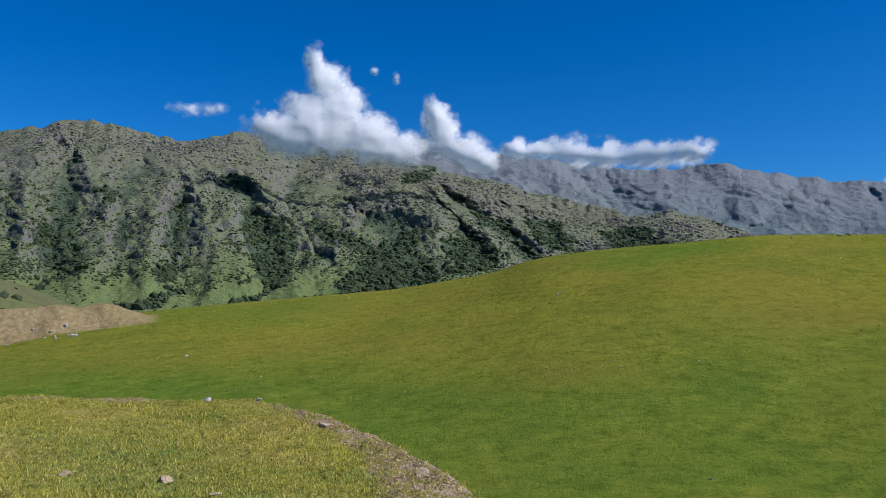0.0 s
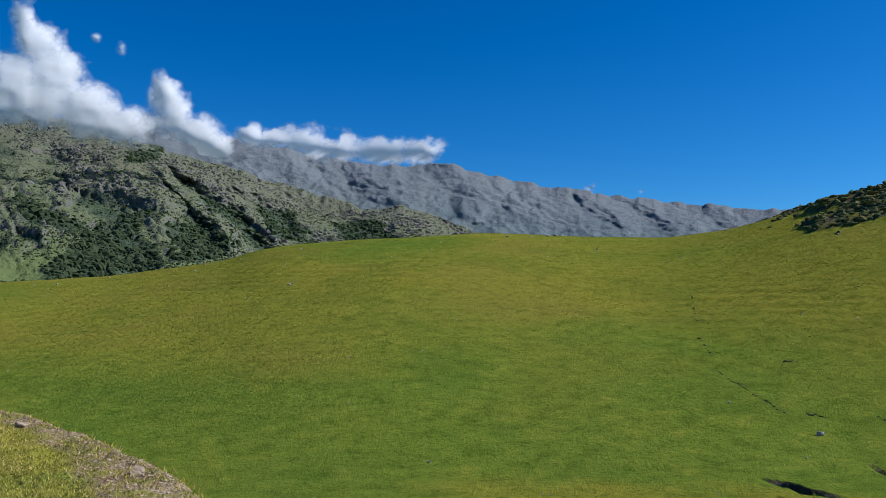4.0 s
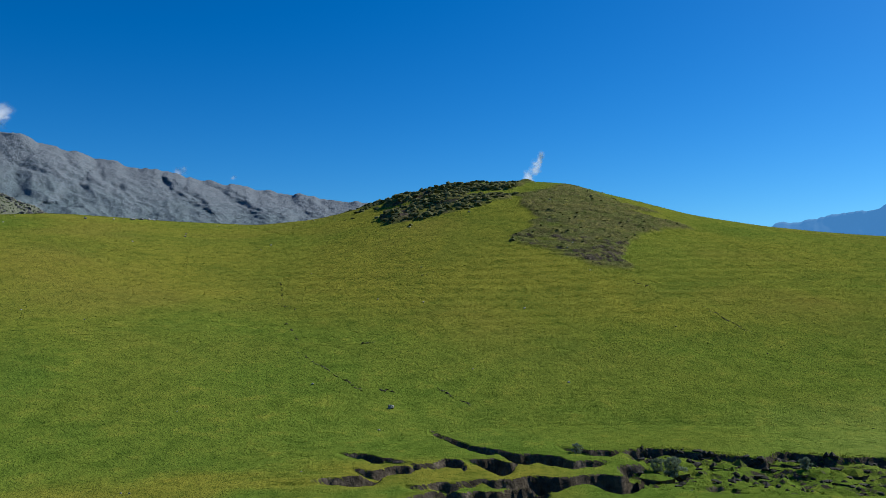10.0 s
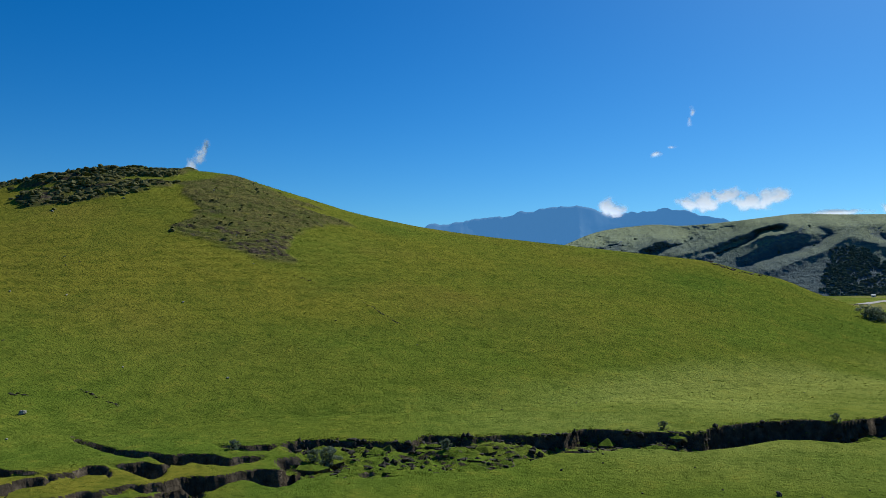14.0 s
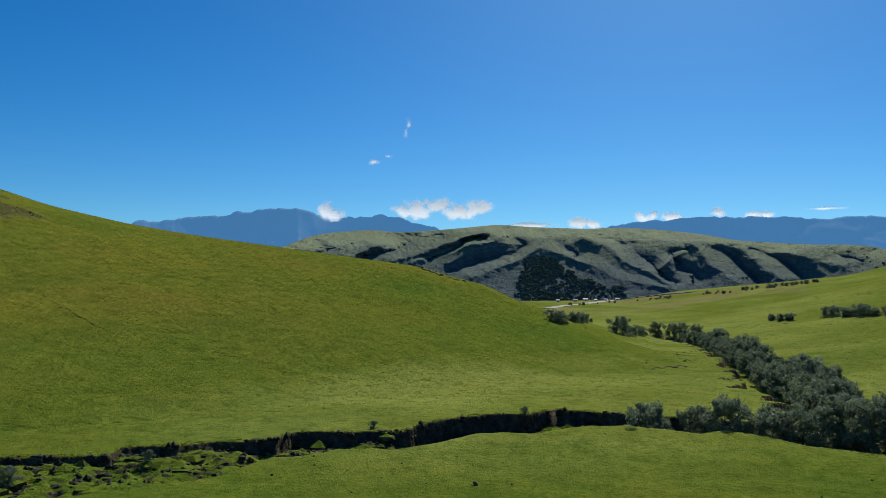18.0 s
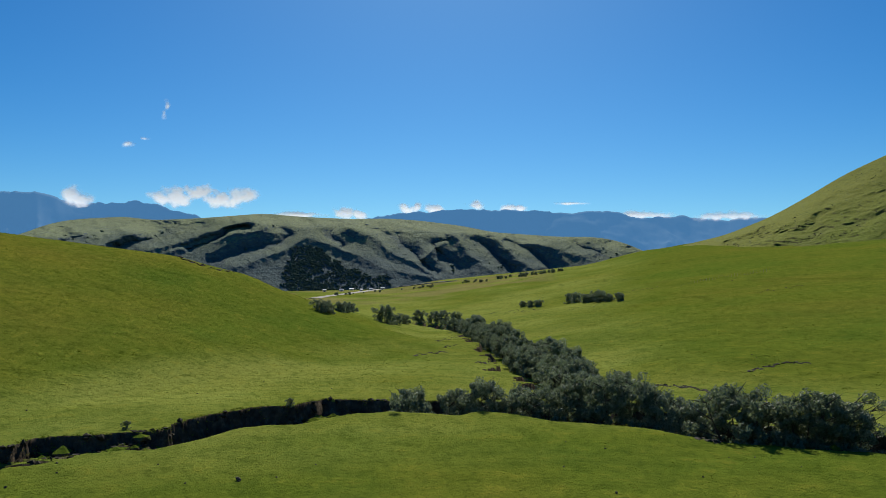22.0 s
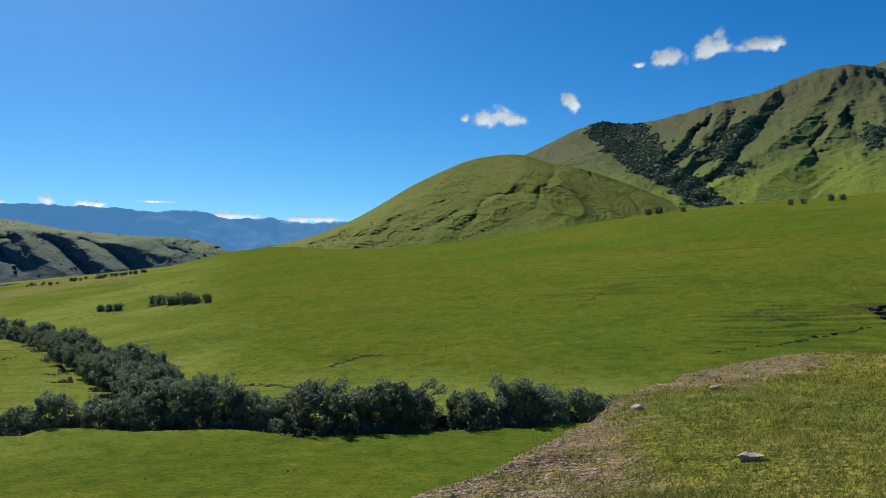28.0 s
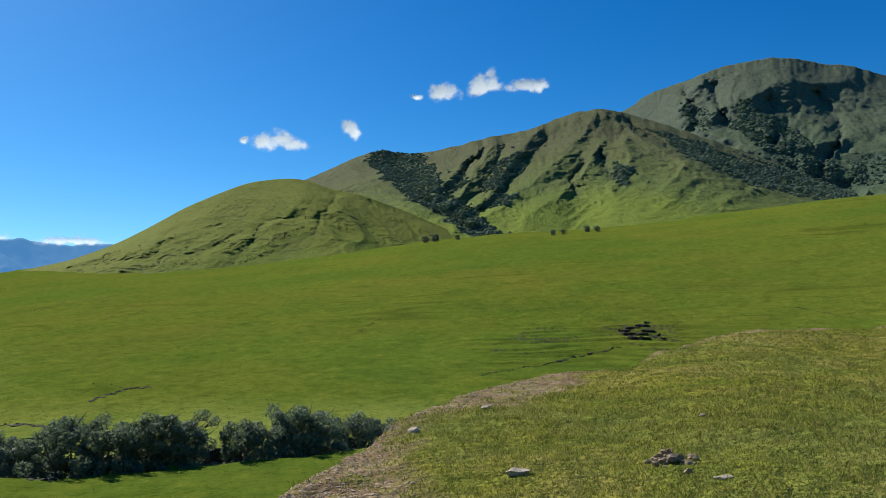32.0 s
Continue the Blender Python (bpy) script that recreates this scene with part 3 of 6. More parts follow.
# ---- mountains ----
def mountain(name, label, crest, near, far, base_z, material, step=0.2, rows=90, grain=150.0, amount=0.22, power=1.2, seed=0, lean=0.0, back=1.25, jag=0.0, category="mountain", stretch=1.7, lumps=0.02, terrace=0.0, woods=(), apron=0.0, ridges=(), ravines=(), depth=0.0, sway_by=0.25, bench=(), clear=()):
    """A mountainside from its foot to its crest, furrowed by ravines that run down it."""
    az = np.arange(crest[0][0], crest[-1][0] + step / 2, step)
    s = np.concatenate([np.linspace(0, 1, rows), np.linspace(1, back, 8)[1:]])
    S, A = s[:, None], az[None, :]
    want = table(az, crest, 1) + jag * fbm(az * 1.3, az * 0 + 3, 4, seed + 70)
    want = np.tan(np.radians(want))[None, :]
    rc = far * (1 + 0.05 * vnoise(az * 0.11, az * 0, seed + 9))[None, :]
    rb = near * (1 + 0.05 * vnoise(az * 0.13 + 9, az * 0, seed + 8))[None, :]
    R = rb + (rc - rb) * S
    arc, out = np.radians(A) * (near + far) / 2, R * 1.0
    sway = 1.8 * max(1.0, stretch / 2.6)
    wx, wy = grain * 0.45 * fbm(arc / grain / 1.3, out / grain / sway, 3, seed + 1), grain * 0.6 * fbm(arc / grain / 1.3 + 40, out / grain / sway, 3, seed + 4)
    rid = ridged((arc + lean * out + wx) / grain, (out + wy) / (grain * stretch), 5, seed + 2, 0.43)
    carve = np.clip(1 - rid, 0, 1.4)
    wood = np.zeros_like(carve)
    env = np.sin(np.clip(S, 0, 1) * np.pi) ** 0.6 * (1 - 0.35 * S)
    rise = np.where(S <= 1, np.clip(S, 0, 1) ** power, 1 - (S - 1) * 1.1)
    top = rc * want - base_z
    calm = far * np.tan(np.radians(table(az, crest, 1, 3.0)))[None, :] - base_z
    w = smooth((S - 0.80) / 0.2)
    if apron:
        env = env * (0.12 + 0.88 * smooth((S - 0.35 * apron) / apron + 0.5 * fbm(A * 0.35, S * 0, 2, seed + 41)))
    form = rise - amount * carve * env + lumps * (env if apron else 1.0) * fbm(arc / grain * 5, out / grain * 4, 4, seed + 3, 0.55) * np.minimum(env * 1.5, 1)
    for _ in range(6):
        z = base_z + (calm + (top - calm) * w) * form
        got = (z / R)[rows // 3:].max(0, keepdims=True)
        top = top + (want - got) * rc
    x, y = R * np.sin(np.radians(A)), R * np.cos(np.radians(A))
    if terrace:
        q = z / 5.0 - A * 0.5 + 2.6 * fbm(x / 42, y / 42, 4, seed + 21)
        q = q - np.floor(q)
        where = smooth(-0.1 + 1.9 * fbm(x / 34, y / 34, 3, seed + 22)) * smooth((0.9 - S) / 0.1) * smooth((S - 0.1) / 0.1)
        z = z + terrace * (smooth(q / 0.16) - q) * where
    seen = np.degrees(np.arctan2(z, R))
    fade = 1.0
    if bench:
        # a steep flank below the edge of a gently sloping upland
        over = seen - table(az, bench, 1, 0.4)[None, :] - 0.22 * fbm(A * 0.5, seen * 0.9, 4, seed + 57)
        size = (near + 58 * (seen - seen.min()) + 250 * 0.5 * (over + np.sqrt(over ** 2 + 0.03))) / R
        size[rows:] = size[rows - 1:rows]
        x, y, z, R = x * size, y * size, z * size, R * size
        fade = 1 - 0.65 * smooth((over + 0.1) / 0.7)
    if depth:
        # spurs stand out towards the valley, ravines are sunk back between them
        wa = A + sway_by * (fbm(A * 0.9, seen * 0.9, 3, seed + 51) + 0.5 * fbm(A * 3.2, seen * 3.2, 3, seed + 53))
        we = seen + 0.6 * sway_by * (fbm(A * 0.9 + 30, seen * 0.9, 3, seed + 52) + 0.5 * fbm(A * 3.2 + 30, seen * 3.2, 3, seed + 54))
        d0, d1 = away(wa, we, ridges), away(wa, we, ravines)
        v = np.sqrt(d0 ** 2 + 0.006) / (np.sqrt(d0 ** 2 + 0.006) + d1 + 0.02)
        near_one = smooth(1.6 - 0.45 * np.minimum(d0, d1))
        v = 0.5 + (v - 0.5) * near_one
        size = 1 + fade * depth * (v - 0.5) + 0.05 * depth * ridged(wa * 2.2, we * 1.4, 4, seed + 55)
        x, y, z, R = x * size, y * size, z * size, R * size
        carve = (0.45 * carve + 0.75 * smooth((v - 0.35) / 0.6) * near_one) * (0.35 + 0.65 * fade)
    ja, je = A + 0.35 * fbm(x / 30, y / 30, 3, seed + 31), seen + 0.25 * fbm(x / 30 + 50, y / 30, 3, seed + 32)
    open_turf = np.zeros(seen.shape, bool)
    for outline in [*woods, *clear]:
        hit = within(ja, je, outline)
        if outline in clear:
            open_turf |= hit
        else:
            wood = np.where(hit, 1.0, wood)
    wood, carve = np.where(open_turf, 0.0, wood), np.where(open_turf, 0.0, carve)
    ob = grid_object(name, np.stack([x, y, z], -1).reshape(-1, 3), quads(len(s), len(az))[:, ::-1], material,
                     height=np.clip((z - base_z) / (top + 1e-6), 0, 1), carve=np.maximum(np.clip(carve, 0, 1.2) * np.minimum(env * 1.2, 1) * 0.8, wood * 1.1))
    tagged(ob, label, category, kind="structure")
    return x, y, z, np.where(open_turf, -1.0, np.maximum(np.clip(carve, 0, 1) * env * 0.7, wood)), S + 0 * A, A + 0 * S


LEFT = ((-46, 10.5), (-36, 11.4), (-29.3, 12.0), (-27, 12.67), (-25.7, 13.25), (-22.2, 13.37), (-20.4, 12.77), (-18.7, 12.36), (-15.4, 13.16), (-13.8, 13.47), (-10.7, 12.94),
        (-5.4, 12.16), (-3.4, 11.6), (-0.1, 10.98), (3.5, 10.13), (6.4, 9.27), (9.2, 8.6), (11.1, 8.14), (13.8, 7.3), (15.8, 7.7), (18, 7.07), (20.1, 6.32), (21.7, 5.6), (26, 3.5))
GREY = ((-8, 12.6), (3.6, 12.05), (6, 11.87), (9.6, 11.2), (12.8, 10.7), (16.6, 10.45), (19, 10.72), (20.5, 10.25), (22.8, 9.8), (24.8, 9.3), (27.5, 8.8), (30.9, 8.21), (35.4, 7.6),
        (39, 7.15), (42.4, 6.65), (48, 5.6), (55, 4))
MID = ((76, 2.0), (80, 3.07), (81.8, 3.89), (83.3, 4.21), (86.4, 4.49), (87.9, 4.28), (91.1, 4.5), (95.4, 4.93), (97.6, 4.75), (101.6, 4.61), (104, 4.69), (106.4, 4.53), (109.5, 4.15), (111.5, 3.71),
       (116.3, 3.35), (118.8, 3.32), (120.5, 3.0), (122.1, 2.3), (126, 0.5))
BLUE_A = ((60, 3.2), (69.2, 4.49), (72.8, 4.85), (75.5, 5.28), (78.7, 5.72), (79.8, 5.84), (81.7, 5.76), (82.9, 5.3), (83.8, 5.09), (85, 5.44), (87.3, 5.5), (89.5, 5.04), (91.1, 4.58), (97, 3.5))
BLUE_B = ((97, 3.6), (102.8, 4.69), (104.8, 5.09), (108, 5.23), (111.5, 5.3), (116.2, 5.11), (119.8, 5.09), (121.7, 4.6), (124.2, 4.76), (127, 4.36), (130.2, 4.4), (136, 3.8))
SPUR = ((117, 0.2), (122.1, 1.8), (125, 2.75), (127.4, 3.3), (130.3, 4.45), (132.4, 5.61), (134.7, 7.0), (137.3, 8.16), (138.9, 8.78), (141.2, 9.09), (142.8, 9.05), (144.2, 8.45), (146.8, 7.96), (150, 6.73), (153.2, 5.27), (154.6, 4.6), (157, 3.4))
RAVINE = ((138, 6.0), (141, 8.2), (143.7, 9.41), (145.6, 10.31), (147.4, 11.02), (148.8, 11.15), (150.1, 10.8), (152, 11.0), (154, 11.4), (156.3, 11.98), (158.6, 12.24), (161.5, 13.17), (163.5, 13.56), (165, 13.38),
          (167.3, 12.53), (171, 11.0), (174.6, 9.38), (177.3, 8.05), (180, 6.6), (186, 4))
THIRD = ((160, 11.0), (165.8, 13.37), (167.4, 14.32), (169.3, 14.72), (171.6, 15.42), (173.4, 15.76), (174.9, 15.81), (177, 15.57), (178.3, 15.07), (180.6, 14.53), (182, 13.72), (190, 11.5))

LOW_WOODS = ([(-14.4, 8.3), (-11.1, 7.3), (-10.2, 4.5), (-12.0, 1.7), (-17.0, 1.2), (-14.1, 2.8), (-13.1, 3.9), (-14.2, 6.1)],
              [(-7.8, 2.8), (-5.0, 5.1), (-0.5, 7.7), (-2.2, 6.0), (-0.8, 4.0), (-0.5, 2.6), (-7.2, 1.8)],
              [(0.1, 6.3), (2.4, 6.0), (4.5, 4.6), (1.8, 3.2), (0.1, 3.6)],
              [(1.5, 7.8), (4.2, 7.2), (6.2, 5.1), (4.2, 6.0)],
              [(5.9, 7.2), (8.3, 6.9), (9.6, 4.9), (7.1, 4.8)],
              [(-22.2, 2.3), (-20.3, 2.8), (-17.7, 2.3), (-19.8, 1.0), (-22.2, 1.0)])
MEADOW_FANS = ([(-24.1, 1.9), (-21.3, 3.1), (-18.9, 2.8), (-19.2, 2.0), (-22.5, 1.6)], [(-19.6, 1.0), (-15.2, 2.9), (-12.0, 3.0), (-13.8, 1.8), (-16.7, 1.1)],
               [(-13.8, 1.3), (-11.6, 2.7), (-9.2, 3.8), (-7.6, 2.1), (-10.4, 1.6)], [(0.6, 3.6), (-0.4, 5.4), (-0.9, 6.6), (-0.3, 6.2), (0.7, 4.4)])
HIGH_WOODS = ([(-19.9, 3.8), (-18.3, 4.4), (-18.7, 3.0), (-19.9, 2.8)],
              [(-9.5, 7.9), (-7.3, 6.5), (-5.0, 5.7), (-5.6, 4.8), (-8.9, 6.2)],
              [(-15.7, 9.8), (-13.5, 10.5), (-13.4, 9.1), (-14.7, 9.0)],
              [(-18.6, 8.0), (-17.9, 8.3), (-18.1, 6.2), (-18.7, 6.5)],
              [(-2.8, 10.9), (-0.5, 11.2), (-0.8, 10.0), (-2.8, 9.9)],
              [(-27.0, 6.5), (-24.6, 5.8), (-23.8, 3.2), (-26.5, 3.8)],
              [(-24.0, 9.5), (-22.4, 9.0), (-22.8, 7.2)],
              [(11.0, 6.3), (14.0, 6.4), (16.0, 5.2), (12.0, 5.0)])
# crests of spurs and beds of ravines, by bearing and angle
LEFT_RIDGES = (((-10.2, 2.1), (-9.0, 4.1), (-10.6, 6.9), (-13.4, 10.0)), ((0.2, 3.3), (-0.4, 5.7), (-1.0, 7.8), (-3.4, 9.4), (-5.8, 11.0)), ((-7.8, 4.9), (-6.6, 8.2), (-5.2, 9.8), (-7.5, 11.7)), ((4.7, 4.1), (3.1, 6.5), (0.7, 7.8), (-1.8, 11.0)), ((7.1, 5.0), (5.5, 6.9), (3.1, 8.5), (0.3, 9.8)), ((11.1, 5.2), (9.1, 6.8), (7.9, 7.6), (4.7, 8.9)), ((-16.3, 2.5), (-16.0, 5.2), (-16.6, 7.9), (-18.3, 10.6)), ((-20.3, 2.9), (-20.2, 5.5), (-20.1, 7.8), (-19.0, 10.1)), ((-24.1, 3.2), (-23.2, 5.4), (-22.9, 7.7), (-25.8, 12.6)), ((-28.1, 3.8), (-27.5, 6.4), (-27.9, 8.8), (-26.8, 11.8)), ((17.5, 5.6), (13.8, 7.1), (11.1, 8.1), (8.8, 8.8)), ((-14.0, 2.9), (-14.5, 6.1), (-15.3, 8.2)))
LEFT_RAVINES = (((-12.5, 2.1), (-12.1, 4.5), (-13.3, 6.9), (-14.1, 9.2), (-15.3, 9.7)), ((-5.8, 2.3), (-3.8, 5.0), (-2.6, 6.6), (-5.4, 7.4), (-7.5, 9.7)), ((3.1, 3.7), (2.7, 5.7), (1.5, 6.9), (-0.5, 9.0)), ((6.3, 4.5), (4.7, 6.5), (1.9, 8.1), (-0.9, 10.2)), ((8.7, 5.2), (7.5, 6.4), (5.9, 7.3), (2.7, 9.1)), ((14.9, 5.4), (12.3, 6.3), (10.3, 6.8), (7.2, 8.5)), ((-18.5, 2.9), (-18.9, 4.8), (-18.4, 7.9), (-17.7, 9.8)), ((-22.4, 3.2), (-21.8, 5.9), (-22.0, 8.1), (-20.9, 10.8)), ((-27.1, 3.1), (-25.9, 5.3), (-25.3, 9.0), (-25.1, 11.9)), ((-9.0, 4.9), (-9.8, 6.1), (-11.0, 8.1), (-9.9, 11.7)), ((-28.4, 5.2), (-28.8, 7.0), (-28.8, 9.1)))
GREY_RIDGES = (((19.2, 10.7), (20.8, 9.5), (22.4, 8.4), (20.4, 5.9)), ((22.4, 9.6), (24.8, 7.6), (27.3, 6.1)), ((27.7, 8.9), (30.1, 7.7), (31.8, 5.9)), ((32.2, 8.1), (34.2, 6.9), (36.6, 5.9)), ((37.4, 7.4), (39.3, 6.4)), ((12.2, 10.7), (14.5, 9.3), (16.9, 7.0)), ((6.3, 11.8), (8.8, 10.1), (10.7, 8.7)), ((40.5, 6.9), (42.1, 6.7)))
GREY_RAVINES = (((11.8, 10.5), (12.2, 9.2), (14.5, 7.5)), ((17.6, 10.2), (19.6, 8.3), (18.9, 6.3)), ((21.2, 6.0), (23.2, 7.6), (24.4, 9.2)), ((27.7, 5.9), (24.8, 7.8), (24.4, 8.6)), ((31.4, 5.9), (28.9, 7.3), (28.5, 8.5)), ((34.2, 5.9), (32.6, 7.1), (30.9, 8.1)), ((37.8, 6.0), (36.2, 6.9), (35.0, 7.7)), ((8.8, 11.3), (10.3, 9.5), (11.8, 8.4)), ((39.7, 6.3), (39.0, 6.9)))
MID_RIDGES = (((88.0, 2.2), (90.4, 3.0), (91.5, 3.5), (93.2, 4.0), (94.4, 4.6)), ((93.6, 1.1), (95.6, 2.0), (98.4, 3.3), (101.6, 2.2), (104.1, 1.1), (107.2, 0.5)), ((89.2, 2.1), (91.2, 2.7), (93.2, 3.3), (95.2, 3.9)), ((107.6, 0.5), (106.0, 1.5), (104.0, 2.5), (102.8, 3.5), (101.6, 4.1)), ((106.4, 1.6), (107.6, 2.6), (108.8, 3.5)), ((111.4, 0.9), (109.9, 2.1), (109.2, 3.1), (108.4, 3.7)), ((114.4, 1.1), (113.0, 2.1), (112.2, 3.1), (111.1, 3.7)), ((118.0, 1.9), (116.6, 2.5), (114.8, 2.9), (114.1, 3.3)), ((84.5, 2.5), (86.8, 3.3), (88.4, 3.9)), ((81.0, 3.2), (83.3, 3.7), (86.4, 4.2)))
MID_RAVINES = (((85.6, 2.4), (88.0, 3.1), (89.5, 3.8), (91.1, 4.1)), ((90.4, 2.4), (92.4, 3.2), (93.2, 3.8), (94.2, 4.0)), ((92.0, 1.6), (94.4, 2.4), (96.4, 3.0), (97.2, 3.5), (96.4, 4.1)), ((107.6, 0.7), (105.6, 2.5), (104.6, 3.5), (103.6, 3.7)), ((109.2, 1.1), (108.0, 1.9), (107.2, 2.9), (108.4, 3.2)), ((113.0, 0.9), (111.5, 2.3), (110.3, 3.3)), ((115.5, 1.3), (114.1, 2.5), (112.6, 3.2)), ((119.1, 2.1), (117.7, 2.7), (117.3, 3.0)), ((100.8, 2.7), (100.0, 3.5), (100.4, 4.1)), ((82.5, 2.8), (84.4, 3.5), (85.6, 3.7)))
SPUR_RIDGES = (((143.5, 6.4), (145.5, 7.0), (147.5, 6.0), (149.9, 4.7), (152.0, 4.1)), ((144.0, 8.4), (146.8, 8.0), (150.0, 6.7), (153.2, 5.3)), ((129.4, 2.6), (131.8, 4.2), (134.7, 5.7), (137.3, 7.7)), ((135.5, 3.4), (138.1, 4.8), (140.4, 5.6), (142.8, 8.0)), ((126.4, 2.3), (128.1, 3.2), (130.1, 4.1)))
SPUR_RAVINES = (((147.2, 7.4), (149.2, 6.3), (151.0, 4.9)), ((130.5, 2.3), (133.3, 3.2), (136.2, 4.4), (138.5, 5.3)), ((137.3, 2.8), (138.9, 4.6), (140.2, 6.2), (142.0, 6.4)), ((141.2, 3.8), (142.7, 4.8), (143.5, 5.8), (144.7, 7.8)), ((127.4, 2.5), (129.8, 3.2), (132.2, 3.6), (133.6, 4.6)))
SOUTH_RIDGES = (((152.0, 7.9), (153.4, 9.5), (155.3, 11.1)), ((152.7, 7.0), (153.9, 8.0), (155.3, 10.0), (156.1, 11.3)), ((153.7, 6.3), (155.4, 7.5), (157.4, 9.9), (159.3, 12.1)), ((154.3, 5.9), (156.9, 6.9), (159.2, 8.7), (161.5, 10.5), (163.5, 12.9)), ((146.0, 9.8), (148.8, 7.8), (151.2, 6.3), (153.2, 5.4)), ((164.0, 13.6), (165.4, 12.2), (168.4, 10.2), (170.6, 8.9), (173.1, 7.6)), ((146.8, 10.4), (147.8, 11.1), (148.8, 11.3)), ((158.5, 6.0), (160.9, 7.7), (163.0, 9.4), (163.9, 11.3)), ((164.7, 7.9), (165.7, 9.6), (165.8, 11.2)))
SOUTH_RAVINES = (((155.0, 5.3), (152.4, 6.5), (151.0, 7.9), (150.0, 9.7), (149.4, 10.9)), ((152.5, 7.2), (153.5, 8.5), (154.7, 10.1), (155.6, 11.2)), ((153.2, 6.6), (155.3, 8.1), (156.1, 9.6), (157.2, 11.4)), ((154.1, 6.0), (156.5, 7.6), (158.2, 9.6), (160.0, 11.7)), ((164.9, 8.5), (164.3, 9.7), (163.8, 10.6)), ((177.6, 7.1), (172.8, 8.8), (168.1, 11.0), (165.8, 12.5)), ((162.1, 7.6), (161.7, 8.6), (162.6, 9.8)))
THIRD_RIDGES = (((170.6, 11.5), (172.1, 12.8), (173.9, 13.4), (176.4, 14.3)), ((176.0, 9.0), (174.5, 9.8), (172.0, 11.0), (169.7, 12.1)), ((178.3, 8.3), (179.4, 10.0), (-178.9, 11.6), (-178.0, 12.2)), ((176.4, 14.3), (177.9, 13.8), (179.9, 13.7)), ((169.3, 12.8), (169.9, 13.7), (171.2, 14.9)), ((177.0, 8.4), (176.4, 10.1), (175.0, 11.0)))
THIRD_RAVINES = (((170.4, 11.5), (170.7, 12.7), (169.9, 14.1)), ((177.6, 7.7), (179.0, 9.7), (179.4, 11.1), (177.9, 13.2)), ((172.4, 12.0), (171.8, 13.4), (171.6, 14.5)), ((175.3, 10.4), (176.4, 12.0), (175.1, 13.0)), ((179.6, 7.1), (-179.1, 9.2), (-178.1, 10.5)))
# the edge of the eastern upland, above its steep flank
EAST_EDGE = ((76, 2.0), (79.5, 3.1), (84.5, 2.98), (88, 3.41), (89.5, 3.84), (91.1, 4.25), (93.5, 4.40), (96, 4.17), (99.6, 4.12), (102.8, 3.69), (107.6, 3.57), (109.5, 3.49), (112.6, 3.28), (114.4, 2.95), (116.6, 2.86), (118.1, 2.9), (120.5, 2.7), (122.1, 2.3), (126, 0.5))
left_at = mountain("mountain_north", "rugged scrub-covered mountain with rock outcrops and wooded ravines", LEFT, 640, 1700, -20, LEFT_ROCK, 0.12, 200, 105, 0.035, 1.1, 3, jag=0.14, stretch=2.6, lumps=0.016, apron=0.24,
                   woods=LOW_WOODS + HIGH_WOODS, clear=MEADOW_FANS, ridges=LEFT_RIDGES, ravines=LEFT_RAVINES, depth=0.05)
foot_at = mountain("foothill", "low brown-green foothill dotted with bushes", ((-48, 4.2), (-36, 3.9), (-30.5, 3.4), (-28, 2.7), (-26, 1.9), (-23, 0.6), (-20, -1.0)), 330, 520, -18, RAVINE_GREEN, 0.3, 40, 90, 0.06, 0.9, 83, category="hill")
grey_at = mountain("mountain_ridge", "long bare grey mountain ridge in the distance", GREY, 2500, 4000, 40, HAZY_GREY_ROCK, 0.14, 130, 200, 0.045, 1.1, 13, jag=0.12, stretch=2.6, lumps=0.012, ridges=GREY_RIDGES, ravines=GREY_RAVINES, depth=0.019)
mid_at = mountain("hills_east", "grassy folded hills with shaded dark ravines", MID, 1560, 2300, -24, HAZY_MID_GREEN, 0.08, 220, 70, 0.010, 0.8, 23, lean=0.33, stretch=3.0, lumps=0.005,
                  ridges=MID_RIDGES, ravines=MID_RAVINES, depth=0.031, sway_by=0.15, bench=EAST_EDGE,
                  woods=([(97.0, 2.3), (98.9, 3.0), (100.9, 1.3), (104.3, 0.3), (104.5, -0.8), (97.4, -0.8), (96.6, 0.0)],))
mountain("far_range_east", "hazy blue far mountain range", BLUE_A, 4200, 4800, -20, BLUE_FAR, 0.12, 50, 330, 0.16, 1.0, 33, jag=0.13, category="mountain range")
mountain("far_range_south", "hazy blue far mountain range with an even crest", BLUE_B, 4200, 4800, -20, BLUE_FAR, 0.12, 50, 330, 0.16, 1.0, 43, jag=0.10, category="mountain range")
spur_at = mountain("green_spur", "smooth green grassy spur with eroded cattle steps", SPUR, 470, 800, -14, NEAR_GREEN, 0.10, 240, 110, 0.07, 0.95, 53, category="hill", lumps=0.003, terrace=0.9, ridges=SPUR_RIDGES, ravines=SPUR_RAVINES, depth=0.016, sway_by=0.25)
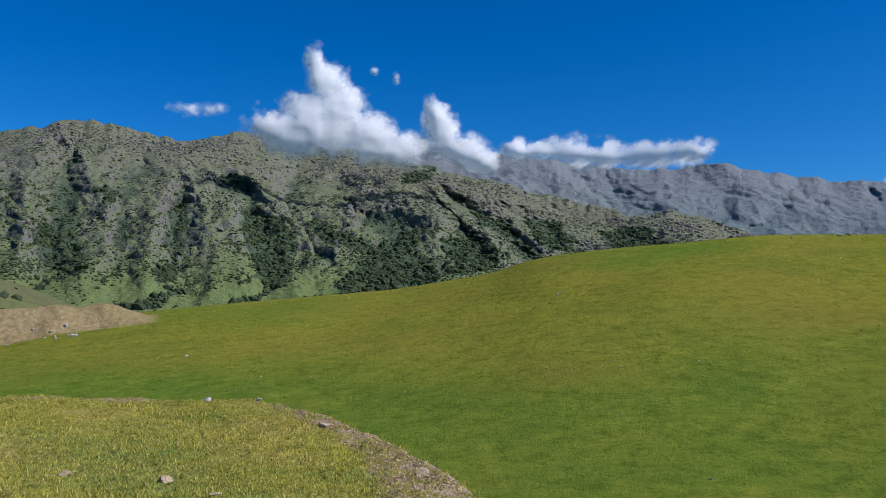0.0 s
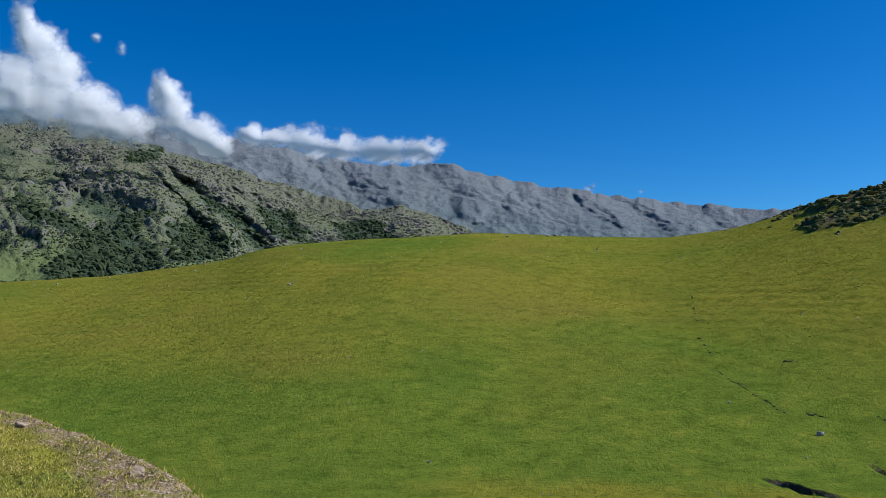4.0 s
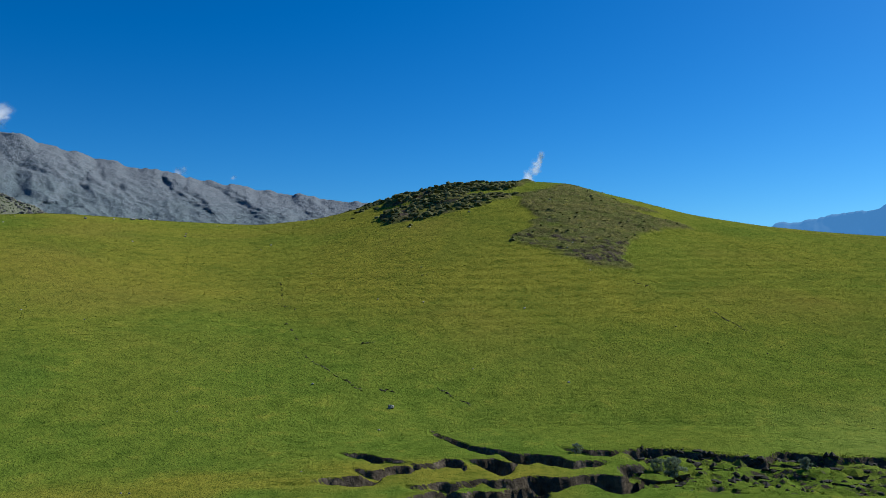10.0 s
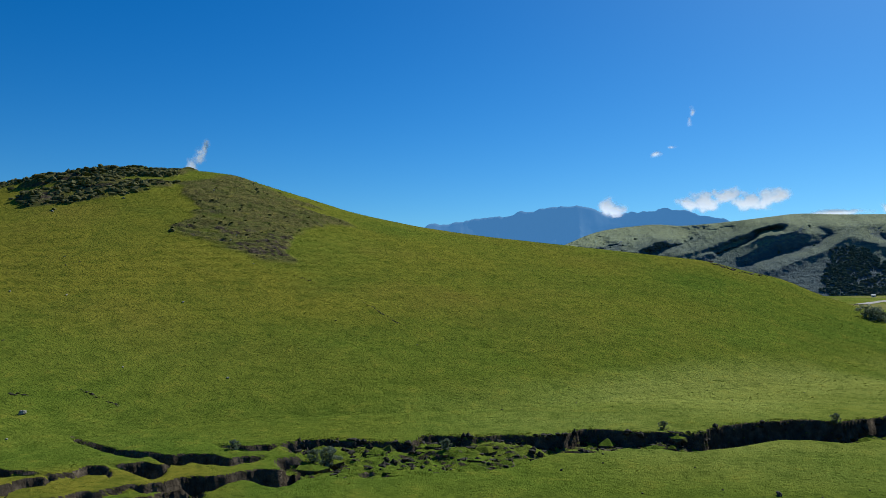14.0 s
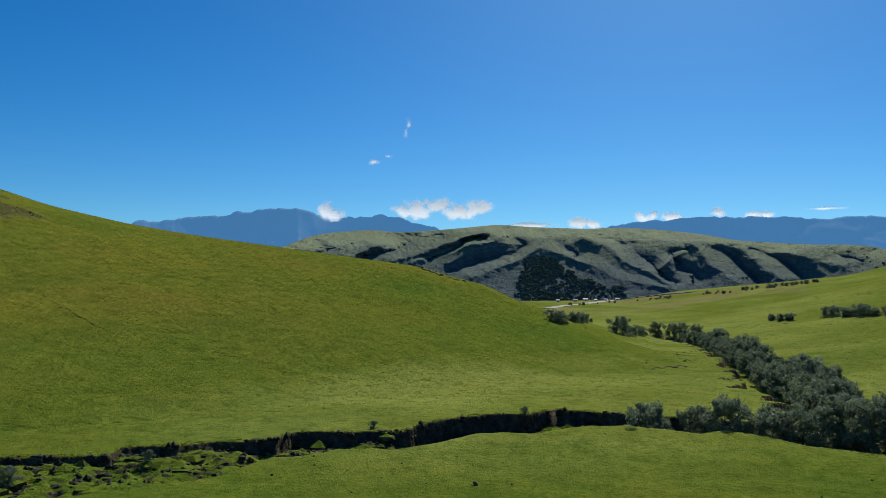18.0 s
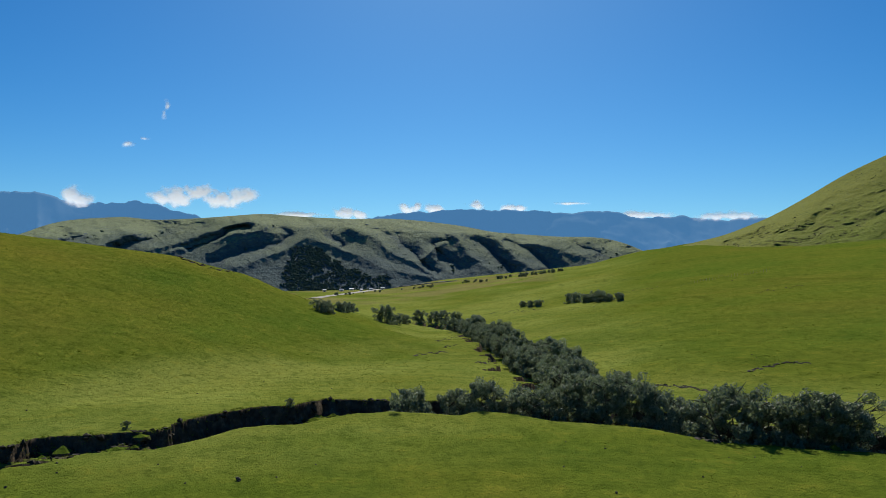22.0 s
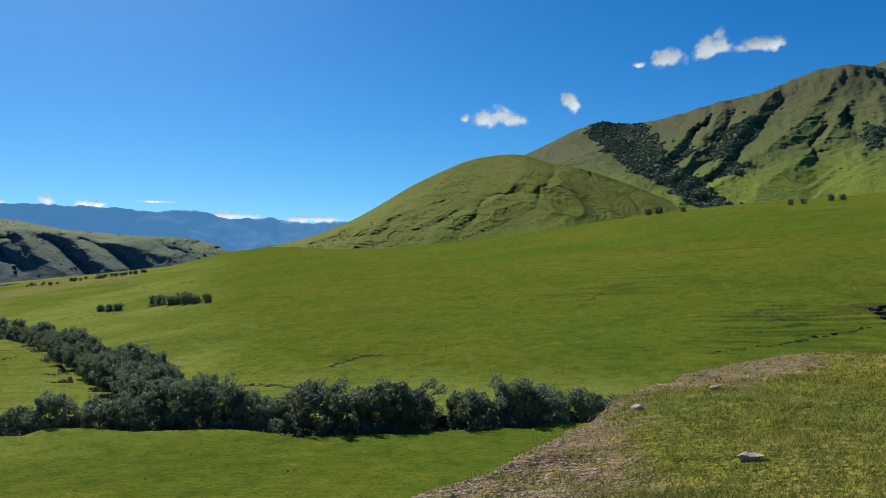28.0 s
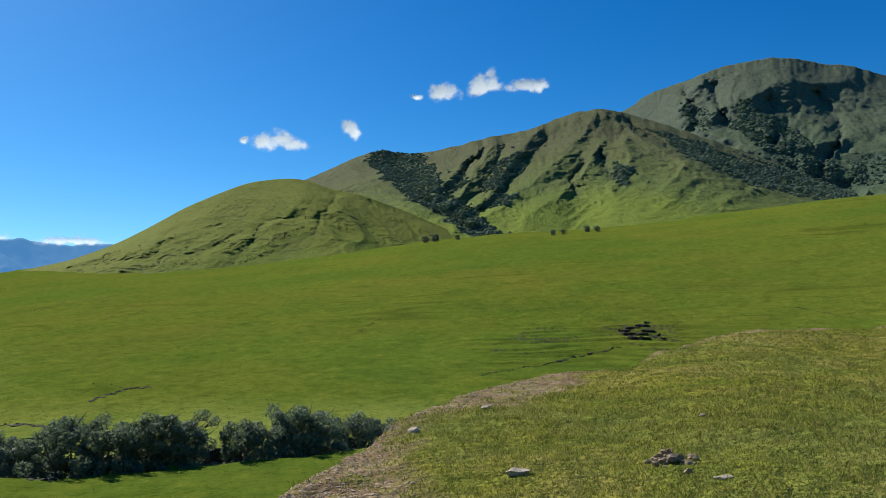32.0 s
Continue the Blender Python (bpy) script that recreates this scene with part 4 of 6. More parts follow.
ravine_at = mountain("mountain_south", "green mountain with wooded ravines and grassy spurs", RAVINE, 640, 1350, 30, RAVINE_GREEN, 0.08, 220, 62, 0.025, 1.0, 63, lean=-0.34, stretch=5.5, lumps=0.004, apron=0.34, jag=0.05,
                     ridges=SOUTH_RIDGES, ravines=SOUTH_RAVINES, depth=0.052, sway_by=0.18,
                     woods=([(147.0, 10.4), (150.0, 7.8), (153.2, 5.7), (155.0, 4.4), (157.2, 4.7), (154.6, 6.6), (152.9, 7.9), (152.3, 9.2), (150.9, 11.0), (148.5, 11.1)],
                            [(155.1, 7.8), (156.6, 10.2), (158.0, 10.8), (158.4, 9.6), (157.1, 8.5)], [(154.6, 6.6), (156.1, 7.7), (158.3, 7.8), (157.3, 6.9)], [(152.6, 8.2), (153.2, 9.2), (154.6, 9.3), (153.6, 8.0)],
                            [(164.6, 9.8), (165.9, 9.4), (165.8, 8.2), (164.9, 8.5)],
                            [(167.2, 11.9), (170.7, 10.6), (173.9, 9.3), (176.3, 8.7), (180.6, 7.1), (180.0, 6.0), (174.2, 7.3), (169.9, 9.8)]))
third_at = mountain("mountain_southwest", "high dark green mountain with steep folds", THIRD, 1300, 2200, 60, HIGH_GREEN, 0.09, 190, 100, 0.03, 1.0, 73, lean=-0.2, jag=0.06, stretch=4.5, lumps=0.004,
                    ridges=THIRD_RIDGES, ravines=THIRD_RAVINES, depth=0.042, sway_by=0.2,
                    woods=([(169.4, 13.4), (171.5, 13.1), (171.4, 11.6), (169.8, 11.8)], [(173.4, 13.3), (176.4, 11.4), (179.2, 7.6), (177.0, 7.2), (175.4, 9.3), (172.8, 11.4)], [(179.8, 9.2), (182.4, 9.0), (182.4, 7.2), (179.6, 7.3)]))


# ---- placing ----
def surface(az, r):
    """The ground's height at a bearing and a distance."""
    i = int(np.clip(np.searchsorted(RR, r) - 1, 0, len(RR) - 2))
    u = np.clip((az - AZ[0]) / 0.2, 0, 1168)
    j = int(u)
    f, g = (r - RR[i]) / (RR[i + 1] - RR[i]), u - j
    return float((gz[i, j] * (1 - g) + gz[i, j + 1] * g) * (1 - f) + (gz[i + 1, j] * (1 - g) + gz[i + 1, j + 1] * g) * f)


def surface_many(az, r):
    i = np.clip(np.searchsorted(RR, r) - 1, 0, len(RR) - 2)
    u = np.clip((az - AZ[0]) / 0.2, 0, 1168)
    j = u.astype(int)
    f, g = (r - RR[i]) / (RR[i + 1] - RR[i]), u - j
    return (gz[i, j] * (1 - g) + gz[i, j + 1] * g) * (1 - f) + (gz[i + 1, j] * (1 - g) + gz[i + 1, j + 1] * g) * f


def sight(az, el, least=40.0):
    """How far off the ground lies that is seen at this bearing and angle."""
    j = int(np.clip((az - AZ[0]) / 0.2, 0, 1168))
    k = np.nonzero((gz[:, j] / RR >= math.tan(radians(el))) & (RR > least))[0]
    return float(RR[k[0]]) if len(k) else 1300.0


def spot(az, r, sink=0.0):
    a = radians(az)
    return Vector((r * math.sin(a), r * math.cos(a), surface(az, r) - sink))


def soup(name, verts, faces, material, label, category, smooth_shade=False, **attributes):
    """Countless small pieces in one mesh."""
    return tagged(grid_object(name, verts, faces, material, smooth_shade, **attributes), label, category, kind="stuff")


def part(name, bm, material, parent, label=""):
    me = bpy.data.meshes.new(name)
    bm.to_mesh(me)
    bm.free()
    me.materials.append(material)
    ob = new(name, me)
    ob.parent = parent
    if label:
        ob["label"] = label
    return ob


# ---- more materials ----
def make_leaf(name, dark, light, gloss=0.2):
    n = Nodes(name)
    r = n.add("NewGeometry", "Random Per Island")
    o = n.add("ObjectInfo", "Random")
    c = n.mix(r, dark, light)
    c = n.mix(n.math("MULTIPLY", o, 0.45), c, tuple(0.55 * a + 0.45 * b for a, b in zip(dark, (0.10, 0.11, 0.04))))
    p = n.t.nodes.new("ShaderNodeBsdfPrincipled")
    n.put(p, "Base Color", c)
    n.put(p, "Roughness", 0.5 if gloss > 0.1 else 1.0)
    p.inputs["Specular IOR Level"].default_value = gloss
    t = n.add("BsdfTranslucent", 0, i_Color=n.mix(0.5, c, (0.09, 0.12, 0.02)))
    n.t.links.new(n.add("MixShader", 0, n_0=0.48, n_1=p.outputs[0], n_2=t), n.out.inputs[0])
    return n.m


def make_plain(name, low, high, scale, rough=0.9, bump=0.5, depth=0.02):
    n = Nodes(name)
    pos = n.add("TexCoord", 3)
    a, b = n.noise(pos, scale, 6, 0.65), n.noise(pos, scale * 7, 4, 0.6)
    c = n.mix(n.ramp(a, (0.3, 0.0), (0.7, 1.0)), low, high)
    c = n.mix(n.ramp(b, (0.3, 0.5), (0.5, 0.0)), c, tuple(v * 0.45 for v in low))
    return n.finish(c, rough, n.bump(n.math("ADD", a, n.math("MULTIPLY", b, 0.4)), bump, depth), 0.2)


def make_blades(name, *stops):
    n = Nodes(name)
    r = n.add("NewGeometry", "Random Per Island")
    c = n.ramp(r, *stops)
    d = n.add("BsdfDiffuse", 0, i_Color=c)
    t = n.add("BsdfTranslucent", 0, i_Color=c)
    n.t.links.new(n.add("MixShader", 0, n_0=0.35, n_1=d, n_2=t), n.out.inputs[0])
    return n.m


LEAF = make_leaf("alder_leaves", (0.120, 0.172, 0.108), (0.350, 0.405, 0.310), 0.12)
SCRUB_LEAF = make_leaf("scrub_leaves", (0.050, 0.078, 0.042), (0.112, 0.148, 0.076), 0.0)
HEATH_LEAF = make_leaf("heath_leaves", (0.130, 0.135, 0.056), (0.270, 0.260, 0.120), 0.0)
BARK = make_plain("bark", (0.060, 0.050, 0.040), (0.130, 0.115, 0.095), 3.0)
STONE = make_plain("stone", (0.24, 0.23, 0.21), (0.46, 0.44, 0.40), 2.5, 0.85, 0.8, 0.05)
DARK_STONE = make_plain("dark_stone", (0.045, 0.042, 0.038), (0.11, 0.10, 0.09), 2.5, 0.9, 0.8, 0.05)
TAN_STONE = make_plain("weathered_stone", (0.34, 0.27, 0.19), (0.52, 0.44, 0.34), 5.0, 0.9, 0.9, 0.03)
DUNG = make_plain("dry_earth", (0.22, 0.16, 0.10), (0.42, 0.33, 0.23), 6.0, 0.95, 1.0, 0.03)
ROAD = make_plain("road_gravel", (0.28, 0.26, 0.22), (0.40, 0.37, 0.32), 0.08)
WHITEWASH = make_plain("whitewashed_wall", (0.66, 0.64, 0.60), (0.80, 0.79, 0.76), 0.6)
TIN = make_plain("tin_roof", (0.42, 0.42, 0.42), (0.62, 0.62, 0.62), 0.5, 0.5)
DARK = make_plain("dark_opening", (0.03, 0.03, 0.03), (0.06, 0.06, 0.06), 1.0)
WOOD = make_plain("weathered_post", (0.14, 0.12, 0.10), (0.26, 0.23, 0.20), 4.0)
TURF_BLADES = make_blades("turf_blades", (0.0, (0.105, 0.150, 0.022)), (0.42, (0.215, 0.235, 0.036)), (0.72, (0.320, 0.295, 0.075)), (1.0, (0.420, 0.360, 0.135)))
STRAW_BLADES = make_blades("straw_blades", (0.0, (0.190, 0.205, 0.024)), (0.42, (0.380, 0.345, 0.050)), (0.72, (0.500, 0.420, 0.100)), (1.0, (0.560, 0.480, 0.180)))
MEADOW_BLADES = make_blades("meadow_tufts", (0.0, (0.095, 0.132, 0.016)), (0.3, (0.118, 0.160, 0.020)), (0.7, (0.165, 0.200, 0.025)), (1.0, (0.28, 0.28, 0.07)))

ICO = bmesh.new()
bmesh.ops.create_icosphere(ICO, subdivisions=1, radius=1)
ROUND_V = np.array([v.co for v in ICO.verts])
ROUND_F = np.array([[v.index for v in f.verts] for f in ICO.faces])
ICO.free()
rng = np.random.default_rng(7)


OCT_V = np.array([(1, 0, 0), (-1, 0, 0), (0, 1, 0), (0, -1, 0), (0, 0, 1), (0, 0, -1)], float)
OCT_F = np.array([(0, 2, 4), (2, 1, 4), (1, 3, 4), (3, 0, 4), (2, 0, 5), (1, 2, 5), (3, 1, 5), (0, 3, 5)])


def clumps(centres, sizes, flat=0.8, rough=0.28, small=False):
    """Small uneven bodies of 20 or 8 faces, at the places given."""
    ICO_V, ICO_F = (OCT_V, OCT_F) if small else (ROUND_V, ROUND_F)
    n = len(centres)
    v = ICO_V[None] * (1 + rng.normal(0, rough, (n, len(ICO_V), 1)))
    v = v * sizes[:, None, None] * np.array([1, 1, flat]) * rng.uniform(0.75, 1.3, (n, 1, 3))
    v = v + centres[:, None, :]
    f = ICO_F[None] + (np.arange(n) * len(ICO_V))[:, None, None]
    return v.reshape(-1, 3), f.reshape(-1, 3)


def tufts(places, heights, widths, blades, spread, lean=0.45):
    """Tufts of narrow three-cornered blades."""
    n = len(places)
    k = n * blades
    base = np.repeat(places, blades, 0) + np.c_[rng.normal(0, 1, (k, 2)) * np.repeat(spread, blades)[:, None], np.zeros(k)]
    turn = rng.uniform(0, 2 * np.pi, k)
    h, w = np.repeat(heights, blades) * rng.uniform(0.55, 1.25, k), np.repeat(widths, blades) * rng.uniform(0.6, 1.3, k)
    side = np.c_[np.cos(turn), np.sin(turn), np.zeros(k)] * w[:, None]
    tilt = rng.uniform(0, 2 * np.pi, k)
    tip = base + np.c_[np.cos(tilt) * lean, np.sin(tilt) * lean, np.ones(k)] * h[:, None]
    low = np.array([0, 0, -0.015])
    return np.stack([base - side + low, base + side + low, tip], 1).reshape(-1, 3), np.arange(3 * k).reshape(-1, 3)


# ---- woods and scrub on the mountains ----
def scatter(sheet, count, chance, size, lift=0.3, small=False):
    x, y, z, carve, S, A = sheet
    pick = rng.integers(0, x.shape[0] - 10, count * 6), rng.integers(0, x.shape[1] - 1, count * 6)
    p = chance(carve[pick], S[pick], A[pick], x[pick], y[pick])
    keep = np.nonzero(rng.random(len(p)) < p)[0][:count]
    i, j = pick[0][keep], pick[1][keep]
    f, g = rng.random(len(keep)), rng.random(len(keep))
    at = lambda a: (a[i, j] * (1 - f) + a[i + 1, j] * f) * (1 - g) + (a[i, j + 1] * (1 - f) + a[i + 1, j + 1] * f) * g
    sizes = rng.uniform(*size, len(keep)) * rng.uniform(0.6, 1.2, len(keep))
    c = np.c_[at(x), at(y), at(z) + sizes * lift]
    return clumps(c, sizes, 0.8, 0.28, small)


def sel(x, y, scale, seed):
    return smooth(0.5 + 0.9 * fbm(x / scale, y / scale, 3, seed))


v, f = scatter(left_at, 13000, lambda c, s, a, x, y: np.clip((c > 0.95) * (0.25 + 0.75 * sel(x, y, 35, 5)) + (c < 0.95) * (c > 0.25) * 0.04 * (1.05 - s), 0, 1), (1.6, 4.0))
v2, f2 = scatter(left_at, 40000, lambda c, s, a, x, y: np.clip((0.12 + 0.5 * sel(x, y, 60, 9)) * (1.1 - 0.75 * s) * (0.12 + 0.88 * smooth((s - 0.10) / 0.14)) * (c > -0.5), 0, 1), (0.7, 2.0), 0.3, True)
v, f = np.concatenate([v, v2]), np.concatenate([f, f2 + len(v)])
soup("mountain_scrub", v, f, SCRUB_LEAF, "dark green scrub and low trees filling mountain ravines", "scrub")
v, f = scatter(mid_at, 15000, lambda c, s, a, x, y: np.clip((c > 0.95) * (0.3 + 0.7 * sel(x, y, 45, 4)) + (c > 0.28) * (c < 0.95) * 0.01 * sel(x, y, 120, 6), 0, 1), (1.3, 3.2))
# leaf colours lightened and blued for the haze in front of the wood
soup("hill_wood", v, f, make_leaf("hazy_wood_leaves", (0.115, 0.155, 0.125), (0.190, 0.240, 0.175), 0.0), "dark wood on the shaded flank of the hills", "wood")
FAR_LEAF = make_leaf("ravine_leaves", (0.150, 0.200, 0.135), (0.290, 0.350, 0.230), 0.0)
v, f = scatter(ravine_at, 16000, lambda c, s, a, x, y: np.clip((c > 0.95) * (0.35 + 0.65 * sel(x, y, 25, 7)) + (c > 0.3) * (c < 0.95) * 0.012 * sel(x, y, 40, 7), 0, 1), (1.0, 2.6))
soup("ravine_wood", v, f, FAR_LEAF, "dense dark trees along the ravines of a green mountain", "wood")
v, f = scatter(third_at, 9000, lambda c, s, a, x, y: np.clip((c > 0.95) * (0.2 + 0.8 * sel(x, y, 50, 8)) + (c < 0.95) * smooth((c - 0.3) / 0.3) * 0.06 * sel(x, y, 60, 8), 0, 1), (1.6, 4.0))
soup("high_scrub", v, f, FAR_LEAF, "dark scrub patches on a high green mountain", "scrub")
v, f = scatter(foot_at, 160, lambda c, s, a, x, y: 0.3 * sel(x, y, 30, 3), (1.2, 2.6))
soup("foothill_bushes", v, f, SCRUB_LEAF, "scattered dark bushes on a low foothill", "bushes")
v, f = scatter(spur_at, 40, lambda c, s, a, x, y: np.clip(smooth((c - 0.25) / 0.2) * 0.4 * sel(x, y, 30, 2), 0, 1), (0.8, 2.0))
soup("spur_bushes", v, f, SCRUB_LEAF, "few low bushes in the folds of a green spur", "bushes")


# rocks that stand out of the left mountain
v, f = scatter(left_at, 4200, lambda c, s, a, x, y: np.clip(smooth((s - 0.25) / 0.5) * smooth((0.4 - c) / 0.3) * sel(x, y, 70, 15) ** 2, 0, 1), (1.2, 4.0), 0.15)
soup("rock_outcrops", v, f, make_plain("crag", (0.09, 0.085, 0.072), (0.19, 0.178, 0.155), 0.06, 0.9, 0.8, 1.0), "grey crags and boulders on the upper mountainside", "rocks")


# ---- trees along the gully ----
def branch(bm, a, b, ra, rb, sides=6):
    a, b = Vector(a), Vector(b)
    q = (b - a).to_track_quat("Z", "Y")
    rings = []
    for p, r in ((a, ra), (b, rb)):
        rings.append([bm.verts.new(p + q @ Vector((r * math.cos(k * 2 * math.pi / sides), r * math.sin(k * 2 * math.pi / sides), 0))) for k in range(sides)])
    for k in range(sides):
        bm.faces.new((rings[0][k], rings[0][(k + 1) % sides], rings[1][(k + 1) % sides], rings[1][k]))


def make_tree(seed, height, wide, clumps_n, leaves_n):
    """Several leaning stems from one root, limbs, and a ragged crown of single leaves."""
    rnd = random.Random(seed)
    root = new("alder_tree")
    stems, twigs, ends = bmesh.new(), bmesh.new(), []
    for k in range(rnd.randint(2, 4)):
        ang, out = rnd.uniform(0, 6.28), rnd.uniform(0.08, 0.24) * wide
        p = Vector((0.15 * math.cos(ang), 0.15 * math.sin(ang), -0.3))
        for s in range(4):
            q = p + Vector((math.cos(ang) * out * 0.5 + rnd.uniform(-0.12, 0.12), math.sin(ang) * out * 0.5 + rnd.uniform(-0.12, 0.12), height * 0.2))
            branch(stems, p, q, 0.13 * (1 - s * 0.2), 0.13 * (0.8 - s * 0.2))
            for _ in range(3):
                a2 = rnd.uniform(0, 6.28)
                length = wide * rnd.uniform(0.25, 0.52) * (1.1 - 0.15 * s)
                e = q + Vector((math.cos(a2) * length, math.sin(a2) * length, rnd.uniform(0.02, 0.22) * height))
                branch(twigs, q, e, 0.05, 0.015, 4)
                ends.append(e)
            p = q
        ends.append(p)
    part("trunk", stems, BARK, root)
    part("branchwork", twigs, BARK, root)
    gen = np.random.default_rng(seed)
    ends = np.array([[*e] for e in ends])
    lump = gen.normal(0, 1, (clumps_n, 3))
    lump /= np.linalg.norm(lump, axis=1)[:, None]
    lump = lump * gen.uniform(0.6, 1.0, (len(lump), 1)) * np.array([wide * 0.42, wide * 0.42, height * 0.40]) + np.array([0, 0, height * 0.53])
    heart = np.concatenate([ends[ends[:, 2] < height * 0.9][::2], lump])
    girth = gen.uniform(0.32, 0.78, len(heart)) * height / 5.5
    n = leaves_n
    k = gen.integers(0, len(heart), n)
    away = gen.normal(0, 1, (n, 3))
    away /= np.linalg.norm(away, axis=1)[:, None]
    at = heart[k] + away * (girth[k] * gen.uniform(0.55, 1.08, n))[:, None] * np.array([1, 1, 0.8])
    at[:, 2] = np.clip(at[:, 2], 0.05 * height, height * 1.02)
    face = away + gen.normal(0, 0.55, (n, 3))
    face /= np.linalg.norm(face, axis=1)[:, None]
    d1 = np.cross(face, gen.normal(0, 1, (n, 3)))
    d1 /= np.linalg.norm(d1, axis=1)[:, None]
    d2 = np.cross(face, d1)
    size = gen.uniform(0.07, 0.17, (n, 1)) * (height / 5.5) ** 0.5
    quad = np.stack([at - d1 * size, at + d2 * size * 0.55, at + d1 * size, at - d2 * size * 0.55], 1).reshape(-1, 3)
    crown = grid_object("crown", quad, np.arange(4 * n).reshape(-1, 4), LEAF, False)
    crown.parent = root
    return root


TREES = [make_tree(11 + k, h, w, c, n) for k, (h, w, c, n) in enumerate(((5.6, 4.6, 44, 7200), (6.4, 4.8, 46, 7600), (5.0, 4.8, 44, 7000), (6.0, 5.2, 50, 8200), (4.4, 4.2, 36, 5600)))]
BASE_H = (5.6, 6.4, 5.0, 6.0, 4.4)
used_first = set()


def plant(az, r, height, label, group, k=None, sink=0.0):
    k = random.randrange(5) if k is None else k
    s = height / BASE_H[k]
    m = Matrix.Translation(spot(az, r, 0.05 + sink * height)) @ Matrix.Rotation(random.uniform(0, 6.28), 4, "Z") @ Matrix.Diagonal((s * random.uniform(0.78, 1.0), s * random.uniform(0.78, 1.0), s, 1))
    if k not in used_first:
        used_first.add(k)
        ob = TREES[k]
        ob.matrix_basis = m
    else:
        ob = copy_thing(TREES[k], Matrix.Identity(4))
        ob.matrix_basis = m
    return tagged(ob, label, "tree", group)


# bearing, metres off, height: the row in the gully
ROW = ((105.7, 100.5, 5.4), (108.9, 101.5, 4.4), (111.0, 101.5, 5.4), (113.2, 101, 4.9), (115.4, 100.5, 4.8), (117.6, 100, 5.0), (119.6, 99.5, 5.6), (121.6, 99, 5.4), (123.6, 97, 5.0),
       (125.8, 94, 5.0), (128.0, 91.5, 6.6), (129.9, 91, 6.0), (131.7, 91, 5.5), (133.4, 91, 5.6), (134.8, 91.5, 5.0))
for az, r, h in ROW:
    plant(az, r, h * 1.42, "bushy grey-green alder standing in the eroded gully", "trees along the gully", sink=0.2)
for az, r, h in ((138.7, 93, 6.6), (140.2, 93, 5.6), (142.0, 94, 7.6), (143.6, 95.5, 6.8), (145.8, 97.5, 5.8), (147.6, 100, 5.4)):
    plant(az, r, h * 1.32, "dense dark alder beside the turf knoll", "trees along the gully", sink=0.2)
for az, r, h in ((117.8, 109, 5.0), (120.2, 106.5, 4.6)):
    plant(az, r, h, "grey-green alder in a dense thicket", "trees along the gully")
r = 112.0
while r < 320:
    c = float(np.interp(r, [100, 122, 160, 220, 300, 350], [119.4, 117.6, 114.5, 112.0, 109.9, 107.0]))
    for k in (-1, 1):
        plant(c + k * random.uniform(0.6, 2.6) / r * 57.3, r + random.uniform(-2, 2), random.uniform(5.4, 7.8), "grey-green alder in the thicket along a brook", "trees along the brook", sink=0.12)
    r += random.uniform(4.5, 7.0) * (1 + (r - 112) / 260)
for az, el, h in ((103.9, -2.75, 9.5), (104.7, -2.85, 6.0), (105.4, -2.85, 5.4), (106.25, -2.85, 8.5), (107.4, -2.85, 8.0), (108.1, -2.85, 8.4), (108.9, -2.9, 7.4)):
    plant(az, sight(az, el, 200), h, "lone rounded tree on the flat meadow", "trees on the valley floor", sink=0.2)
for a0, a1, e0, e1, n, lo, hi in ((99.7, 101.9, -1.95, -1.95, 10, 3.6, 6.0), (113.5, 114.9, -1.65, -1.6, 8, 3.6, 5.6), (117.1, 120.4, -1.35, -1.15, 15, 4.0, 8.0)):
    for k in range(n):
        az = a0 + (a1 - a0) * (k + random.uniform(-1.6, 1.6)) / (n - 1)
        plant(az, sight(az, e0 + (e1 - e0) * k / (n - 1), 180) + random.uniform(-3, 3), random.uniform(lo, hi), "low bushy tree in a hedge across the meadow", "hedges", sink=0.28)
for a0, a1, e0, e1, n, lo, hi in ((100.3, 104.2, -0.85, -0.50, 11, 2.0, 5.2), (105.0, 107.6, -0.42, -0.22, 12, 2.0, 5.2), (109.4, 111.2, 0.05, 0.2, 10, 2.4, 5.2), (111.9, 116.7, 0.32, 0.92, 34, 2.4, 5.6)):
    for k in range(n):
        az = a0 + (a1 - a0) * random.random()
        plant(az, sight(az, e0 + (e1 - e0) * (az - a0) / (a1 - a0) + random.uniform(-0.05, 0.05), 300), random.uniform(lo, hi), "dark tree in a far hedge beside the road", "hedges", sink=0.25)
for az, el, h in ((151.3, 4.62, 6.5), (152.0, 4.68, 7.5), (153.6, 4.8, 5.0), (160.4, 5.0, 5.0), (161.2, 5.0, 4.4), (162.8, 5.1, 6.0), (163.5, 5.1, 5.0)):
    plant(az, sight(az, el - 0.15, 300), h, "dark bush at the foot of the mountain", "bushes at the mountain foot", sink=0.22)


# ---- heath and tufts ----
def polar(n, a0, a1, r0, r1):
    az, r = rng.uniform(a0, a1, n), np.sqrt(rng.uniform(r0 * r0, r1 * r1, n))
    return az, r


def places(az, r, lift=0.0):
    a = np.radians(az)
    return np.c_[r * np.sin(a), r * np.cos(a), surface_many(az, r) + lift]


def field(grid, az, r):
    i = np.clip(np.searchsorted(RR, r) - 1, 0, len(RR) - 1)
    j = np.clip(((az - AZ[0]) / 0.2).astype(int), 0, 1169)
    return np.broadcast_to(grid, gx.shape)[i, j]


